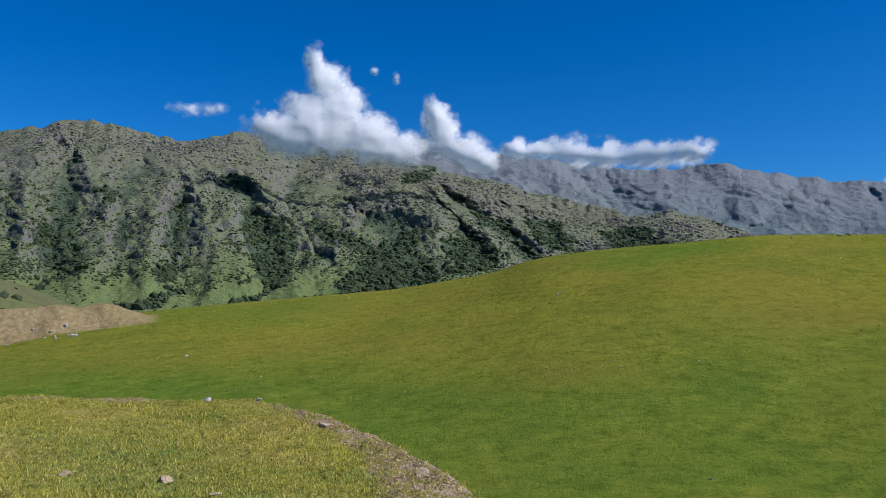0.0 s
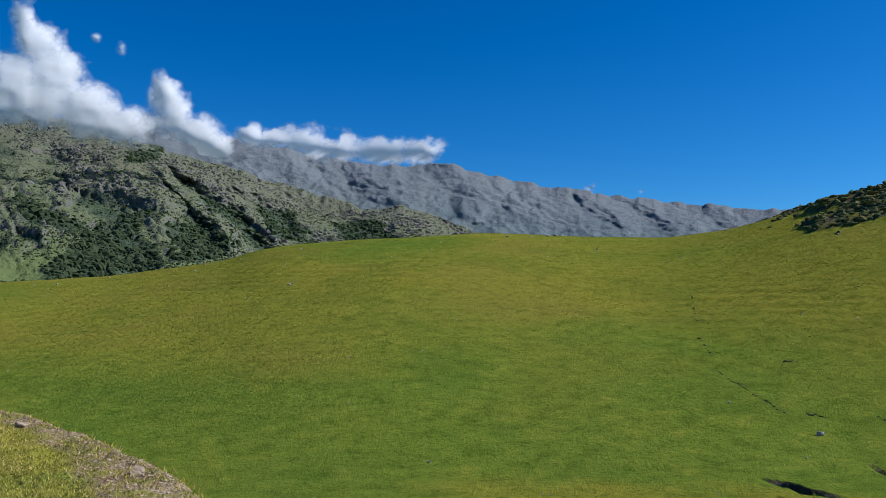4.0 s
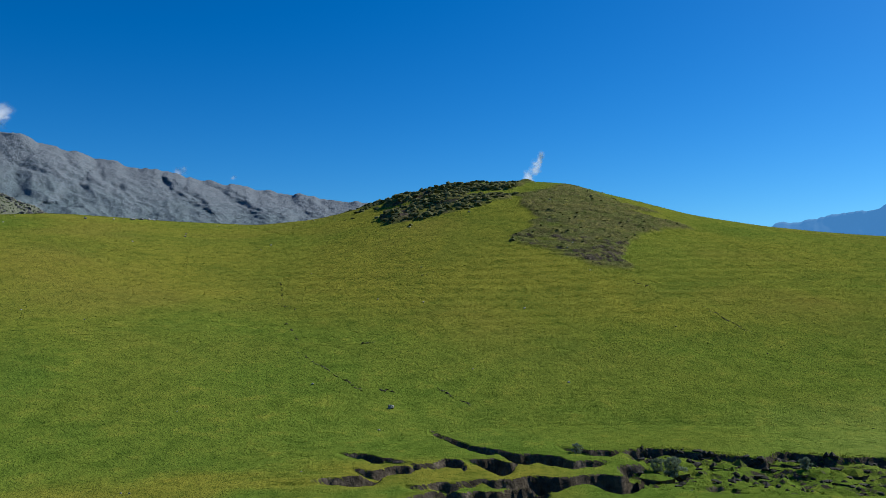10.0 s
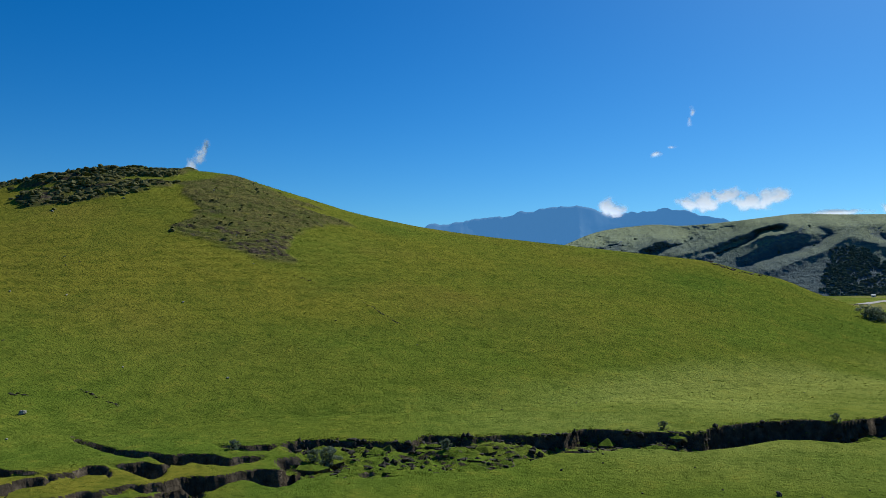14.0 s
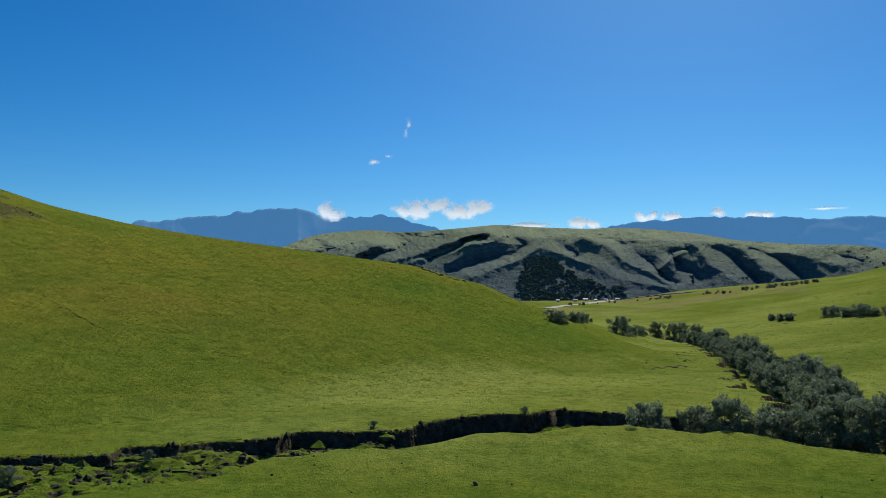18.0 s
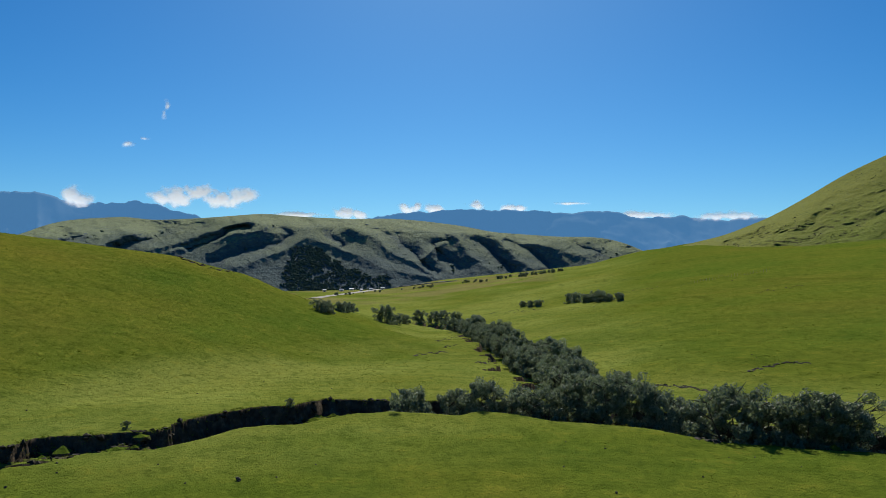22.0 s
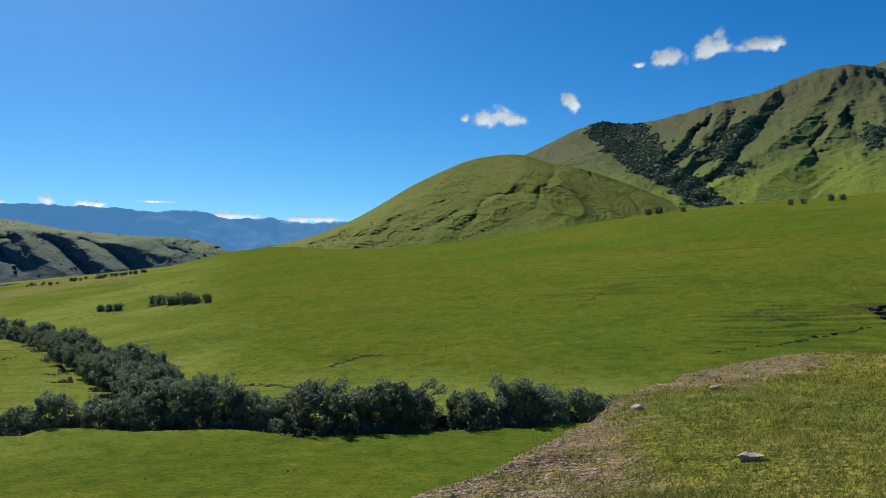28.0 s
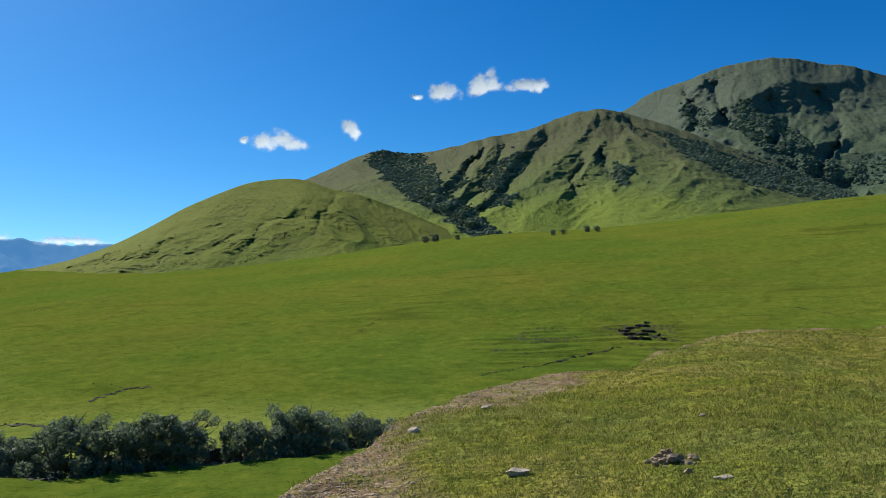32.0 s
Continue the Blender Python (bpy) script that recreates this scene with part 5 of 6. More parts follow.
az, r = polar(30000, 38, 67, 140, 350)
k = rng.random(len(az)) < field(gheath, az, r) * np.where(az < 53.0, 0.55, 0.06)
az, r = az[k], r[k]
sizes = rng.uniform(0.25, 0.9, len(az)) * np.where(az < 53.0, 1.3, 0.5)
v, f = clumps(places(az, r, 0.05), sizes, 0.55, 0.3)
soup("heath", v, f, HEATH_LEAF, "dark grey-brown heath hummocks on the top of the green hill", "heath")

az, r = polar(24000, -32, 165, 58, 135)
v, f = tufts(places(az, r), rng.uniform(0.02, 0.06, len(az)), rng.uniform(0.04, 0.10, len(az)), 3, rng.uniform(0.05, 0.2, len(az)))
soup("meadow_tufts", v, f, MEADOW_BLADES, "short grazed grass tufts on the valley floor", "grass")
az, r = polar(52000, -32, 185, 125, 340)
v, f = tufts(places(az, r), rng.uniform(0.03, 0.10, len(az)), rng.uniform(0.08, 0.20, len(az)), 3, rng.uniform(0.1, 0.4, len(az)))
soup("hill_tufts", v, f, MEADOW_BLADES, "coarse grass tufts on the hillsides", "grass")

for a0, a1, n in ((-34, 8, 42000), (132, 186, 56000)):
    az, r = rng.uniform(a0, a1, n), 4.5 + 26 * rng.random(n) ** 1.4
    brink = table(az, BRINK, 1)
    k = (r < brink * 1.01) & (rng.random(n) < 1.02 - (0.5 if a0 < 0 else 0.84) * field(bare, az, r))
    az, r = az[k], r[k]
    tall = (0.012, 0.042) if a0 < 0 else (0.012, 0.036)
    v, f = tufts(places(az, r), rng.uniform(*tall, len(az)) * (1 + 0.9 * smooth(2.2 * fbm(az * r / 60, r / 1.1, 3, 77) - 0.6)), 0.004 + 0.0005 * r, 5, rng.uniform(0.02, 0.06, len(az)), 0.8)
    soup("turf_grass", v, f, STRAW_BLADES if a0 < 0 else TURF_BLADES, "short yellow-green and straw-coloured turf on the knoll", "grass")


# ---- stones ----
def boulder(name, az, r, size, material, label, group="", seed=0, flat=0.7, sink=0.25, category="stone"):
    gen = np.random.default_rng(seed)
    bm = bmesh.new()
    bmesh.ops.create_icosphere(bm, subdivisions=3 if size > 0.3 or r < 40 else 2, radius=1)
    cut = [(Vector(gen.normal(0, 1, 3)).normalized(), gen.uniform(0.38, 0.85)) for _ in range(12)]
    for v in bm.verts:
        for nrm, d in cut:
            over = v.co.dot(nrm) - d
            if over > 0:
                v.co -= nrm * over * 0.9
        v.co *= 1 + 0.22 * noise.noise(v.co * 2.2 + Vector((seed, 0, 0))) + 0.12 * noise.noise(v.co * 6 + Vector((seed, 5, 0)))
        v.co = Vector((v.co.x * size, v.co.y * size * gen.uniform(0.75, 0.76), v.co.z * size * flat))
    me = bpy.data.meshes.new(name)
    bm.to_mesh(me)
    bm.free()
    me.materials.append(material)
    ob = new(name, me)
    ob.matrix_basis = Matrix.Translation(spot(az, r, -size * flat * (0.6 - sink))) @ Matrix.Rotation(gen.uniform(0, 6.28), 4, "Z")
    return tagged(ob, label, category, group)


boulder("boulder", 43.83, sight(43.83, -7.75), 0.55, STONE, "pale rounded boulder on the green hillside", seed=1)
boulder("boulder", 93.85, sight(93.85, -13.25), 0.42, DARK_STONE, "dark boulder lying on the short grass", seed=2)
boulder("stone", 18.0, sight(18.0, -10.4), 0.25, STONE, "pale stone on the green slope", seed=3)
boulder("stone", 8.14, sight(8.14, 1.9), 0.5, STONE, "pale stone high on the hill", seed=4)
for az, s in ((23.6, 0.7), (26.5, 0.9), (27.0, 1.0), (27.5, 0.8), (27.8, 0.6), (28.5, 0.9), (29.1, 0.6), (25.3, 0.5)):
    boulder("stone", az, sight(az, 5.42, 150), s, STONE, "pale stone on the brow of the hill", "stones on the brow", int(az * 10))
gen = random.Random(5)
for k in range(70):
    az, r = gen.uniform(-20, 60), gen.uniform(70, 300)
    boulder("stone", az, r, gen.uniform(0.10, 0.22) * (0.6 + r / 160), STONE, "small pale stone in the grass", "stones on the hill", 20 + k)
for k in range(46):
    az, r = gen.uniform(62, 132), gen.uniform(62, 84) if k % 2 else gen.uniform(105, 160)
    boulder("stone", az, r, gen.uniform(0.08, 0.20), DARK_STONE, "small dark stone on the valley floor", "stones on the valley floor", 120 + k)
for k in range(16):
    boulder("stone", gen.uniform(-30, -24), gen.uniform(226, 242), gen.choice((0.35, 0.45, 0.6, 0.9)), STONE, "grey block at the foot of a spoil heap", "stones by the spoil heap", 220 + k)
for az, el, s in ((-12.9, -4.95, 0.09), (-16.2, -4.9, 0.13)):
    boulder("stone", az, sight(az, el - 0.25, 3), s, STONE, "pale stone on the brink of the turf knoll", "stones on the knoll", int(300 + az))


# ---- road and hamlet in the far valley ----
def ribbon(name, points, width, material, lift):
    v = []
    for k, p in enumerate(points):
        d = (points[min(k + 1, len(points) - 1)] - points[max(k - 1, 0)]).to_2d().normalized()
        n = Vector((-d.y, d.x, 0)) * width / 2
        v += [p - n + Vector((0, 0, lift)), p + n + Vector((0, 0, lift)), p + n * 1.1 - Vector((0, 0, 0.4)), p - n * 1.1 - Vector((0, 0, 0.4))]
    f = []
    for k in range(len(points) - 1):
        for e in range(4):
            f.append((4 * k + e, 4 * k + (e + 1) % 4, 4 * k + 4 + (e + 1) % 4, 4 * k + 4 + e))
    me = bpy.data.meshes.new(name)
    me.from_pydata(v, [], f)
    me.materials.append(material)
    return new(name, me)


way = []
for k in range(40):
    az = 98.9 + 10.1 * k / 39
    way.append(spot(az, sight(az, float(np.interp(az, [97.6, 98.4, 103.3, 108, 109]
                                                   , [-1.2, -1.10, -0.42, 0.12, 0.2])), 300)))
tagged(ribbon("road", way, 11.0, ROAD, 0.5), "pale gravel road across the far valley floor", "road", kind="structure")


def box(bm, x0, x1, y0, y1, z0, z1):
    v = [bm.verts.new(c) for c in ((x0, y0, z0), (x1, y0, z0), (x1, y1, z0), (x0, y1, z0), (x0, y0, z1), (x1, y0, z1), (x1, y1, z1), (x0, y1, z1))]
    for f in ((0, 3, 2, 1), (4, 5, 6, 7), (0, 1, 5, 4), (1, 2, 6, 5), (2, 3, 7, 6), (3, 0, 4, 7)):
        bm.faces.new([v[k] for k in f])


def house(az, el, length, depth, height, turn):
    root = new("house")
    bm = bmesh.new()
    box(bm, -length / 2, length / 2, -depth / 2, depth / 2, -1.5, height)
    part("wall", bm, WHITEWASH, root)
    bm = bmesh.new()
    e = 0.4
    pts = [(-length / 2 - e, -depth / 2 - e, height), (length / 2 + e, -depth / 2 - e, height), (length / 2 + e, depth / 2 + e, height), (-length / 2 - e, depth / 2 + e, height),
           (-length / 2 - e, 0, height + 1.4), (length / 2 + e, 0, height + 1.4)]
    v = [bm.verts.new(p) for p in pts]
    for f in ((0, 1, 5, 4), (2, 3, 4, 5), (0, 4, 3), (1, 2, 5), (0, 3, 2, 1)):
        bm.faces.new([v[k] for k in f])
    part("roof", bm, TIN, root)
    for x, w, h, z, name in ((-length * 0.3, 1.2, 1.1, 1.1, "window"), (0.0, 1.0, 2.0, 0.0, "door"), (length * 0.3, 1.2, 1.1, 1.1, "window")):
        bm = bmesh.new()
        box(bm, x - w / 2, x + w / 2, -depth / 2 - 0.06, -depth / 2 + 0.1, z, z + h)
        part(name, bm, DARK, root)
    r = sight(az, el, 600)
    root.matrix_basis = Matrix.Translation(spot(az, r)) @ Matrix.Rotation(radians(-az + turn), 4, "Z")
    tagged(root, "small white house with a tin roof in the valley", "house", "houses of the hamlet")


for az, el, a, b, h, turn in ((99.6, -0.55, 7, 5, 2.6, 10), (100.8, -0.52, 9, 5, 2.6, -8), (101.5, -0.47, 11, 6, 2.8, 5), (102.2, -0.50, 6, 5, 2.4, 20), (102.9, -0.45, 8, 5, 2.6, -15), (103.7, -0.42, 8, 5, 2.6, 0)):
    house(az, el, a * 0.75, b * 0.75, h * 0.9, turn)


# ---- scars in the turf ----
def scar(runs, size, per_degree):
    """Broken edges of earth, coloured dark as a turf lip's shadow, where the turf has slipped."""
    cs, ss = [], []
    for a0, e0, a1, e1 in runs:
        n = max(4, int(per_degree * (abs(a1 - a0) + 2 * abs(e1 - e0))))
        for k in range(n):
            u = (k + random.uniform(-0.4, 0.4)) / n
            az, el = a0 + (a1 - a0) * u, e0 + (e1 - e0) * u + 0.05 * math.sin(u * 19 + a0)
            r = sight(az, el, 58)
            s = size * random.uniform(0.5, 1.3)
            if random.random() < 0.62:
                cs.append([*spot(az, r, s * 0.22)])
                ss.append(s)
    return np.array(cs), np.array(ss)


HILL_SCARS = ((36.2, 1.22, 36.4, -0.07), (36.0, -0.27, 37.4, -0.87), (36.6, -1.67, 37.4, -2.87), (37.4, -3.74, 41.8, -6.44), (41.8, -3.2, 43.0, -3.12), (43.0, -6.44, 44.2, -6.63), (47.2, -6.41, 49.5, -7.6),
              (45.9, 1.53, 47.1, 1.85), (60.8, 1.06, 62.2, 0.48), (65.6, -0.82, 68.8, -2.75), (89.6, 1.85, 93.2, 0.90))
FIELD_SCARS = ((120.6, -0.65, 123.1, -0.22), (124.3, -0.22, 127.5, 0.65), (127.5, 0.17, 129.4, 0.80), (117.0, -1.81, 119.4, -1.42), (129.4, -0.55, 132.2, -0.08), (113.0, -2.10, 115.4, -1.84), (109.9, -3.46, 111.4, -3.36))
SLOPE_SCARS = ((166.1, 3.01, 167.2, 3.29), (174.1, 2.74, 174.4, 2.65), (176.0, 2.37, 176.8, 2.26), (176.2, -0.56, 178.8, -1.13), (130.9, -5.15, 132.6, -5.1), (128.8, -5.76, 130.7, -5.25), (146.3, -1.85, 148.3, -0.69),
               (165.1, -2.14, 166.9, -1.5), (165.5, -2.15, 168.3, -2.55), (155.0, -4.99, 161.0, -4.07), (160.4, -4.06, 164.9, -3.11), (123.0, -6.91, 124.9, -6.95), (111.4, -2.07, 114.8, -1.81),
               (106.0, -5.04, 108.4, -4.78), (110.3, -5.5, 111.4, -5.66), *FIELD_SCARS)
# earth darkened to paint the shadow under overhanging turf lips
SHADOW_EARTH = make_plain("slipped_shadow_earth", (0.018, 0.016, 0.011), (0.055, 0.048, 0.030), 0.8)
c1, s1 = scar(HILL_SCARS, 0.20, 9)
c3, s3 = scar(((89.8, 1.80, 91.4, 1.25), (91.6, 1.15, 93.4, 0.85)), 0.7, 14)
c1, s1 = np.concatenate([c1, c3]), np.concatenate([s1, s3])
c2, s2 = scar(SLOPE_SCARS, 0.30, 11)
c4, s4 = scar(((106.0, -5.04, 108.4, -4.78), (107.4, -4.1, 109.3, -3.7), (107.9, -4.5, 109.0, -4.3), (110.3, -5.5, 111.4, -5.66), (111.4, -2.07, 114.8, -1.81), (122.6, -6.88, 125.2, -7.0), (125.2, -7.0, 127.0, -7.4),
               (128.8, -5.76, 130.7, -5.25), (130.9, -5.15, 132.6, -5.1), (125.0, -10.2, 126.9, -10.5), (165.1, -2.14, 166.9, -1.5), (165.5, -2.15, 168.3, -2.55), (160.4, -4.06, 164.9, -3.11)), 0.42, 16)
c2, s2 = np.concatenate([c2, c4]), np.concatenate([s2, s4])
c6, s6 = scar(((165.0, -2.1, 166.6, -1.55), (165.2, -2.3, 167.2, -2.0), (165.8, -2.6, 167.6, -2.35), (164.8, -2.0, 165.6, -2.5)), 0.55, 16)
c2, s2 = np.concatenate([c2, c6]), np.concatenate([s2, s6])
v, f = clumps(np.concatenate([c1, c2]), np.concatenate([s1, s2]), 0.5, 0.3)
soup("turf_scars", v, f, SHADOW_EARTH, "broken earth coloured dark as shadow where the turf has slipped", "earth")



SPUR_SCARS = ((132.1, 2.57, 140.6, 5.77), (137.2, 2.05, 143.0, 6.57), (127.3, 2.28, 133.8, 5.32), (144.2, 4.57, 145.4, 5.77), (133.3, 3.03, 134.7, 2.45), (138.5, 3.01, 143.5, 6.37), (133.6, 5.89, 138.1, 7.71))


def on_sheet(sheet, az, el):
    """The place on a mountainside that is seen at this bearing and angle."""
    x, y, z, carve, S, A = sheet
    j = int(np.clip(np.searchsorted(A[0], az), 0, A.shape[1] - 1))
    k = np.nonzero(z[:, j] / np.hypot(x[:, j], y[:, j]) >= math.tan(radians(el)))[0]
    i = int(k[0]) if len(k) else z.shape[0] - 9
    return [x[i, j], y[i, j], z[i, j]]


cs, ss = [], []
for a0, e0, a1, e1 in SPUR_SCARS:
    n = int(14 * (a1 - a0) + 14 * abs(e1 - e0))
    for k in range(n):
        u = (k + random.uniform(-0.4, 0.4)) / n
        if math.sin(u * 23 + a0 * 3) > -0.35 and random.random() < 0.6:
            cs.append(on_sheet(spur_at, a0 + (a1 - a0) * u + random.uniform(-0.3, 0.3), e0 + (e1 - e0) * u + 0.3 * math.sin(u * 15 + a0) + random.uniform(-0.06, 0.06)))
            ss.append(random.uniform(0.25, 0.7))
v, f = clumps(np.array(cs), np.array(ss), 0.5, 0.3)
soup("spur_scars", v, f, SHADOW_EARTH, "slipped steps coloured dark as shadow in the turf of the spur", "earth")

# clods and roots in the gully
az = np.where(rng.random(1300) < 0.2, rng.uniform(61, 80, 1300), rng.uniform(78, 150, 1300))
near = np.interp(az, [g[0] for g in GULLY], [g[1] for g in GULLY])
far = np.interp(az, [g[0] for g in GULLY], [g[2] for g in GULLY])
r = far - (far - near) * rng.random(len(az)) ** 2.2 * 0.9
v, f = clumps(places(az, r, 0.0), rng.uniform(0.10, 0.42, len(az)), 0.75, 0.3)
# the clods share the earth with the painted shadow tone
soup("gully_clods", v, f, SHADOW_EARTH, "clods of earth coloured dark as shadow, fallen into the gully", "earth")
az = rng.uniform(61, 150, 2400)
near = np.interp(az, [g[0] for g in GULLY], [g[1] for g in GULLY])
far = np.interp(az, [g[0] for g in GULLY], [g[2] for g in GULLY])
r = np.where(rng.random(len(az)) < 0.5, far + rng.normal(0.3, 0.5, len(az)), far - (far - near) * rng.random(len(az)))
v, f = tufts(places(az, r), rng.uniform(0.06, 0.20, len(az)), rng.uniform(0.03, 0.07, len(az)), 7, rng.uniform(0.1, 0.25, len(az)), 0.8)
soup("gully_grass", v, f, MEADOW_BLADES, "long grass hanging over the gully's edge", "grass")
for az, r, h in ((63.3, 78.5, 2.4), (62.2, 79.5, 1.6), (57.0, 84, 1.3), (71.5, 82, 1.4), (86.5, 93.5, 1.2), (97.2, 104, 1.5)):
    plant(az, r, h, "small grey bush growing on the gully's broken bank", "bushes in the gully", 4, 0.1)

az = rng.uniform(62, 150, 260)
near = np.interp(az, [g[0] for g in GULLY], [g[1] for g in GULLY])
far = np.interp(az, [g[0] for g in GULLY], [g[2] for g in GULLY])
r = near + (far - near) * rng.uniform(0.15, 0.95, len(az))
k = (far - near > 4) & (np.abs(az - 115) > 9)
az, r = az[k], r[k]
v, f = clumps(places(az, r, -0.1), rng.uniform(0.4, 1.3, len(az)), 0.5, 0.2)
soup("turf_blocks", v, f, MEADOW, "grassy turf blocks slumped into the gully", "earth")

# a row of slim posts on the slope
fence = new("fence")
for k in range(26):
    az, el = 125.2 + 5.0 * k / 25, 0.04 + 0.81 * k / 25
    bm = bmesh.new()
    h = random.uniform(0.9, 1.3)
    bmesh.ops.create_cone(bm, cap_ends=True, segments=7, radius1=0.07, radius2=0.05, depth=h + 0.4)
    p = part("post", bm, WOOD, fence)
    p.location = spot(az, sight(az, el, 200)) + Vector((0, 0, h / 2 - 0.2))
tagged(fence, "row of slim wooden posts on the green slope", "fence")

# earth and stones on the knoll
for az, el, s, m, flat, text in ((150.3, -8.9, 0.10, TAN_STONE, 0.8, "grey pointed stone on the bare brink"), (157.6, -11.9, 0.13, TAN_STONE, 0.42, "flat pale stone half sunk in the turf"),
                                 (169.0, -11.4, 0.06, DUNG, 0.5, "small clod of dry earth in the grass"), (171.2, -11.8, 0.09, TAN_STONE, 0.3, "flat pale stone in the grass"),
                                 (155.4, -7.3, 0.13, TAN_STONE, 0.3, "flat pale slab in the worn turf"), (170.1, -7.8, 0.08, TAN_STONE, 0.4, "flat pale stone in the turf"), (-18.9, -10.4, 0.10, DUNG, 0.6, "dark clod of dung on the grass"),
                                 (-8.3, -7.2, 0.13, DUNG, 0.5, "dark clod of dung on the straw turf"), (-3.8, -7.9, 0.10, TAN_STONE, 0.35, "flat pale stone at the brink"), (-1.5, -10.5, 0.11, DUNG, 0.7, "dark lump of earth at the brink"),
                                 (-24.9, -9.4, 0.10, DUNG, 0.4, "low brown clod in the turf"), (-15.7, -11.5, 0.07, TAN_STONE, 0.4, "pale stone sunk in the turf")):
    boulder("stone" if m is TAN_STONE else "clod", az, sight(az, el, 3), s, m, text, "", int(az * 3 + 200), flat, 0.3, "stone" if m is TAN_STONE else "clod")
n = 46
az = 167.6 + rng.normal(0, 0.55, n) + np.where(rng.random(n) < 0.3, 1.6, 0)
r0 = sight(167.6, -10.8, 3)
r = r0 + rng.normal(0, 0.09, n)
up = np.clip(0.15 - np.hypot((az - 167.6) * 0.14, (r - r0)) * 0.75, 0, 1) * rng.random(n)
heap_root = new("earth_heap")
sizes = rng.uniform(0.015, 0.05, n)
for p, size in zip(places(az, r, 0.0) + np.c_[np.zeros(n), np.zeros(n), up], sizes):
    v, f = clumps(np.zeros((1, 3)), np.array([size]), 0.8, 0.3)
    crumb = grid_object("clod", v, f, DUNG, False)
    crumb.parent, crumb.location = heap_root, p
tagged(heap_root, "crumbled heap of dry earth in the grass", "earth heap")
gen = random.Random(9)
n = 11000
az = np.array([gen.uniform(134, 160) if k % 3 else gen.uniform(-9, 6) for k in range(n)])
br = table(az, BRINK, 1)
r = br * (1 - 0.45 * rng.random(n) ** 1.3)
k = field(bare, az, r) > 0.35 + 0.5 * rng.random(n)
az, r = az[k], r[k]
n = len(az)
v, f = clumps(places(az, r, 0.0), 0.004 + 0.018 * rng.random(n) ** 3, 0.6, 0.3)
soup("gravel", v, f, make_plain("tan_gravel", (0.32, 0.23, 0.145), (0.50, 0.395, 0.265), 12.0), "loose gravel on the worn brink of the knoll", "gravel")


# ---- clouds ----
def make_cloud(name, white):
    n = Nodes(name)
    pos = n.place()
    a = n.noise(pos, 0.016, 5, 0.62)
    d = n.add("Attribute", 2, attribute="thick")
    k = n.math("ADD", d, n.math("MULTIPLY", n.math("SUBTRACT", a, 0.5), 0.55))
    alpha = n.ramp(k, (0.02, 0.0), (0.28, 0.18), (0.62, 0.72), (1.0, 0.97))
    w = (white, white, white)
    body = n.add("MixShader", 0, n_0=0.5, n_1=n.add("BsdfDiffuse", 0, i_Color=w), n_2=n.add("BsdfTranslucent", 0, i_Color=w))
    n.t.links.new(n.add("MixShader", 0, n_0=alpha, n_1=n.add("BsdfTransparent", 0), n_2=body), n.out.inputs[0])
    return n.m


CLOUD, DENSE_CLOUD = make_cloud("thin_cloud", 1.0), make_cloud("dense_cloud", 0.95)


def cloud(label, dist, puffs, seed, rough=0.36, deep=0.02, layers=2, step=0.06, faint=1.0):
    """Soft billows: bulging sheets, thin at their edges. Puffs: bearing, angle, half width, half height in degrees."""
    root = new("cloud")
    deep = deep if layers > 1 else 0.004
    a0, a1 = min(p[0] - p[2] * 1.5 for p in puffs), max(p[0] + p[2] * 1.5 for p in puffs)
    e0, e1 = min(p[1] - p[3] * 1.5 for p in puffs), max(p[1] + p[3] * 1.5 for p in puffs)
    az, el = np.arange(a0, a1, step), np.arange(e0, e1, step)
    A, E = np.meshgrid(az, el)
    mid = Vector(bearing((a0 + a1) / 2, (e0 + e1) / 2, dist))
    root.location = mid
    for k in range(layers):
        wx, wy = 0.35 * fbm(A * 0.9, E * 0.9 + k * 7, 3, seed + 40), 0.35 * fbm(A * 0.9 + 31, E * 0.9 + k * 7, 3, seed + 50)
        d = np.full(A.shape, -1.0)
        for pa, pe, pw, ph in puffs:
            d = np.maximum(d, 1 - np.sqrt(((A + wx * min(pw, 1) - pa) / pw) ** 2 + ((E + wy * min(ph, 1) - pe) / ph) ** 2))
        bulge = np.full(A.shape, 0.0)
        for pa, pe, pw, ph in puffs:
            bulge = bulge + np.exp(-2.2 * (((A - pa) / pw) ** 2 + ((E - pe) / ph) ** 2))
        plain = 1 - np.exp(-1.2 * bulge)
        d = d * 1.5 + rough * fbm(A * 1.6 + k * 3.7, E * 2.0 + k * 5.1, 5, seed + k) * 0.6
        d = d * faint
        edge = np.minimum(np.minimum(A - a0, a1 - A), np.minimum(E - e0, e1 - E)) / 0.3
        d = np.clip(d, -0.2, 1.2) * np.clip(edge, 0, 1) - 0.3 * (edge < 0.3)
        R = dist * (1 + deep * (k - (layers - 1) / 2) * 0.8) - dist * deep * plain * (1.0 + 0.12 * fbm(A * 0.6, E * 0.7, 2, seed + 9))
        P = np.stack([R * np.sin(np.radians(A)), R * np.cos(np.radians(A)), R * np.tan(np.radians(E))], -1).reshape(-1, 3) - np.array(mid)
        ob = grid_object("billow", P, quads(len(el), len(az)), DENSE_CLOUD if layers > 1 else CLOUD, thick=d)
        ob.parent = root
    tagged(root, label, "cloud", "clouds")


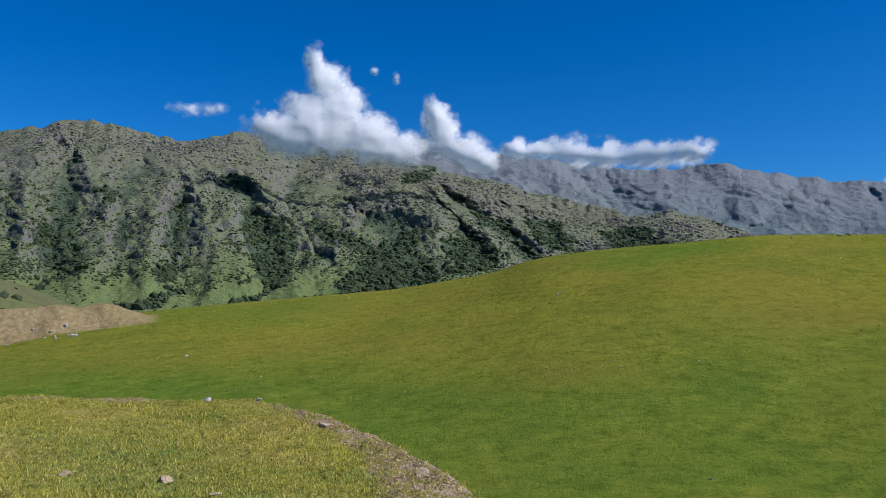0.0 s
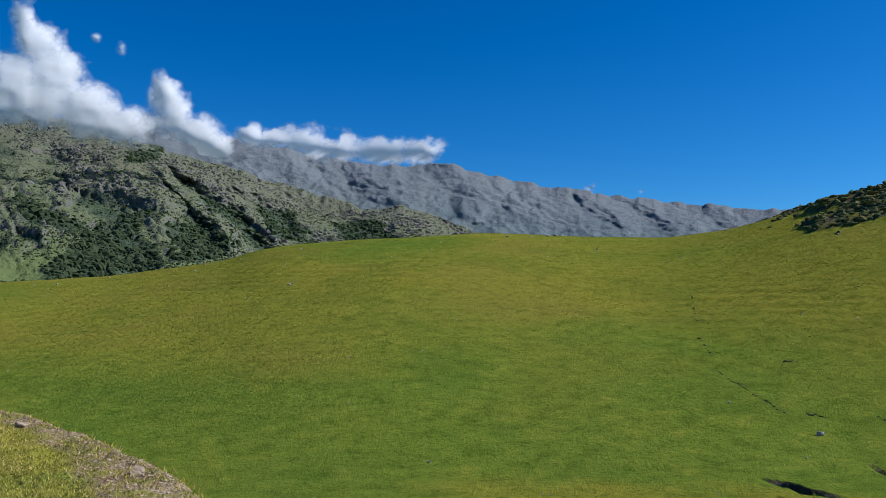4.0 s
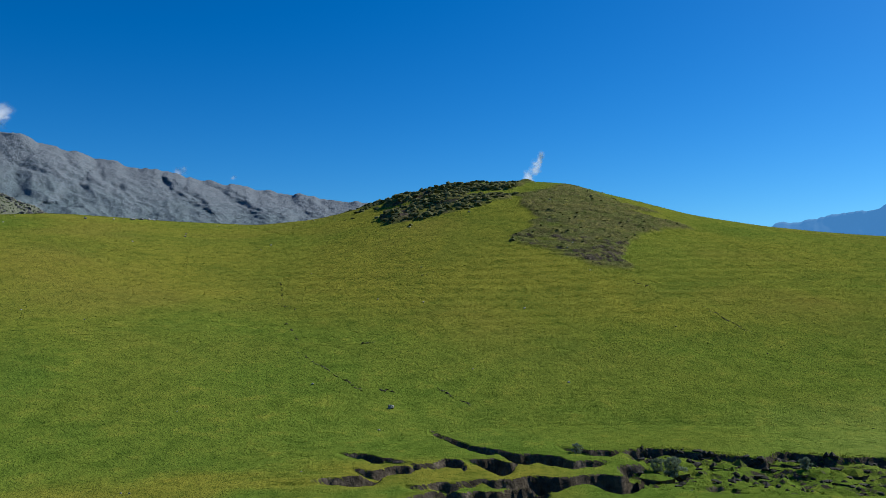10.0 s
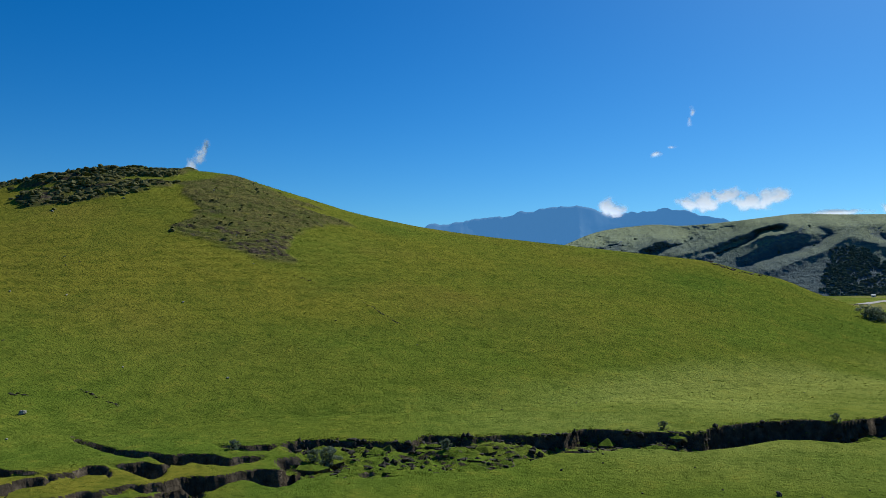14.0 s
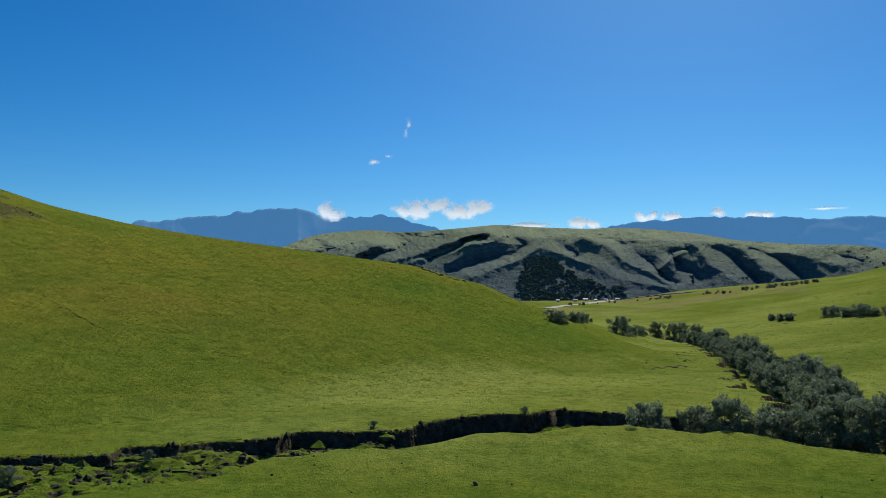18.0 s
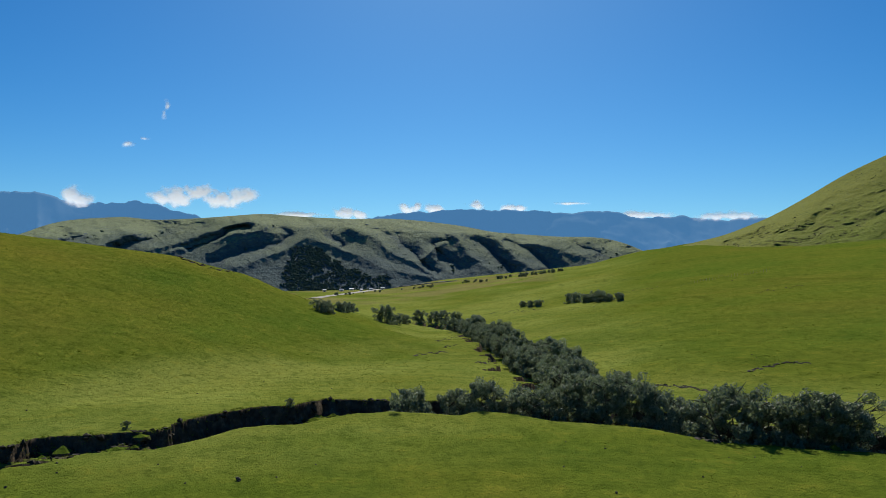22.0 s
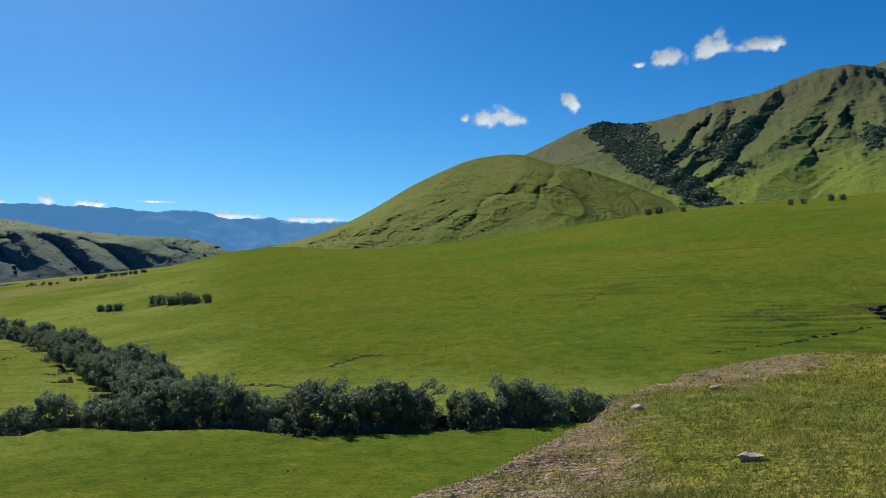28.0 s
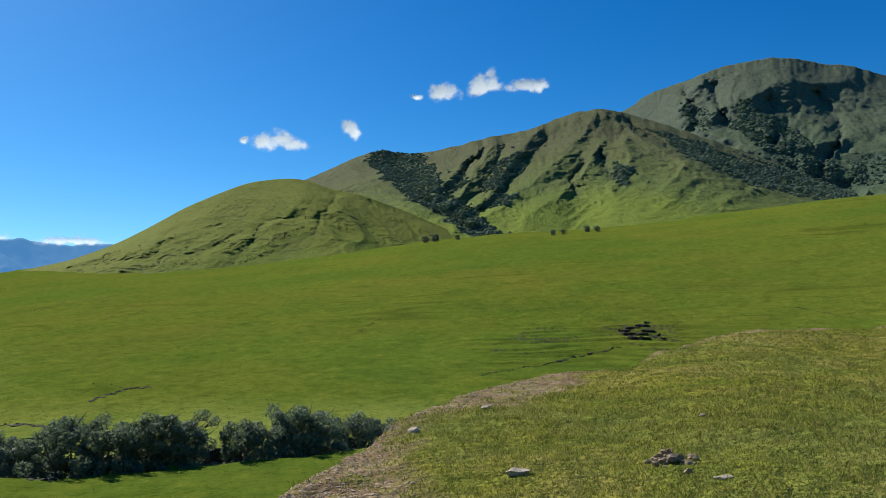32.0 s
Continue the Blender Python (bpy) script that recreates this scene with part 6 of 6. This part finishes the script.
cloud("tall white cumulus hanging on the mountain crest", 1230, ((-9.2, 18.0, 0.9, 1.7), (-8.3, 17.0, 1.6, 1.6), (-7.4, 15.6, 2.2, 1.6), (-9.6, 15.0, 2.2, 1.6), (-12.2, 13.8, 2.2, 1.2), (-10.4, 13.3, 3.2, 1.7), (-8.0, 13.7, 3.4, 2.2), (-5.4, 13.2, 2.9, 2.0), (-3.4, 12.4, 2.4, 1.5)), 5)
cloud("white cloud tower beside the taller cumulus", 1270, ((-0.7, 15.0, 0.9, 1.1), (-0.3, 14.2, 1.3, 1.4), (0.3, 13.2, 1.5, 1.3), (1.6, 12.2, 1.9, 1.3), (2.8, 11.5, 1.5, 1.1), (-1.0, 12.6, 1.7, 1.0)), 15)
cloud("long white cloud bank along the grey ridge", 3300, ((5.2, 12.2, 1.2, 0.8), (7.0, 12.0, 1.9, 0.8), (9.0, 12.0, 1.8, 1.2), (11.4, 11.6, 2.6, 1.1), (14.8, 11.5, 2.8, 1.1), (17.4, 11.5, 1.9, 1.0)), 25)
cloud("small faint white cloud", 3000, ((-18.0, 14.55, 1.2, 0.6), (-16.2, 14.7, 1.1, 0.5)), 35, 0.8, layers=1, faint=0.50)
cloud("torn scrap of white cloud", 3000, ((-5.0, 17.8, 0.45, 0.3), (-3.4, 17.4, 0.35, 0.5)), 38, 0.9, layers=1, faint=0.5)
cloud("torn scrap of white cloud above the ridge", 4200, ((29.4, 8.8, 0.6, 0.4), (33.2, 8.4, 0.4, 0.3)), 41, 0.9, layers=1, faint=0.5)
cloud("thin white wisp above the hill", 3000, ((54.7, 9.6, 0.35, 0.6), (54.4, 9.1, 0.55, 0.7), (54.0, 8.5, 0.5, 0.6)), 45, 0.9, layers=1, faint=0.7)
cloud("thin white wisp high in the sky", 4300, ((88.9, 11.95, 0.28, 0.45), (88.7, 11.4, 0.26, 0.45)), 55, 0.9, layers=1, faint=0.6)
cloud("scrap of thin white cloud", 4300, ((86.5, 9.3, 0.5, 0.25), (87.5, 9.7, 0.35, 0.2)), 65, 0.9, layers=1, faint=0.6)
cloud("white cumulus low over the far hills", 4850, ((88.6, 5.85, 1.0, 0.5), (89.8, 5.95, 1.3, 0.7), (90.9, 6.2, 1.1, 0.75), (92.2, 5.85, 1.6, 0.6), (93.9, 6.05, 1.0, 0.8)), 75, 0.5, layers=1, step=0.04)
cloud("little white cumulus behind the far range", 4900, ((83.2, 5.75, 0.8, 0.6), (83.7, 5.5, 0.7, 0.5)), 85, 0.4, layers=1, step=0.04)
cloud("row of small cumulus along the far range", 4900, ((105.3, 5.5, 0.9, 0.5), (106.1, 5.5, 0.7, 0.4), (107.4, 5.4, 0.8, 0.4), (110.2, 5.6, 0.8, 0.42), (112.4, 5.5, 0.7, 0.36), (113.4, 5.45, 0.6, 0.3)), 95, 0.4, layers=1, step=0.04)
cloud("small cumulus behind the hills", 4900, ((100.9, 5.0, 1.1, 0.5), (102.0, 5.0, 0.8, 0.45), (97.6, 4.85, 2.2, 0.3)), 105, 0.4, layers=1, step=0.04)
cloud("thin pale cloud band over the far range", 4900, ((122.0, 4.8, 2.8, 0.36), (127.6, 4.6, 3.6, 0.36), (117.0, 5.72, 1.6, 0.14)), 115, 0.5, layers=1, faint=0.8)
cloud("small white cumulus in a clear sky", 4000, ((138.5, 11.6, 0.5, 0.35), (139.8, 11.55, 0.9, 0.8), (141.1, 11.6, 1.4, 0.85), (142.0, 11.35, 1.0, 0.65)), 125, 0.35, layers=1, step=0.04)
cloud("small white cloud scrap", 4000, ((146.0, 12.7, 0.75, 0.65), (146.3, 12.3, 0.6, 0.6)), 135, 0.45, layers=1, step=0.04)
cloud("broken white cumulus over a green mountain", 4000, ((150.7, 14.8, 0.5, 0.25), (152.7, 15.0, 1.5, 0.75), (155.6, 15.7, 1.3, 1.0), (156.6, 15.6, 0.9, 0.7), (158.6, 15.35, 1.5, 0.55), (159.7, 15.4, 1.0, 0.5)), 145, 0.5, layers=1, step=0.04)
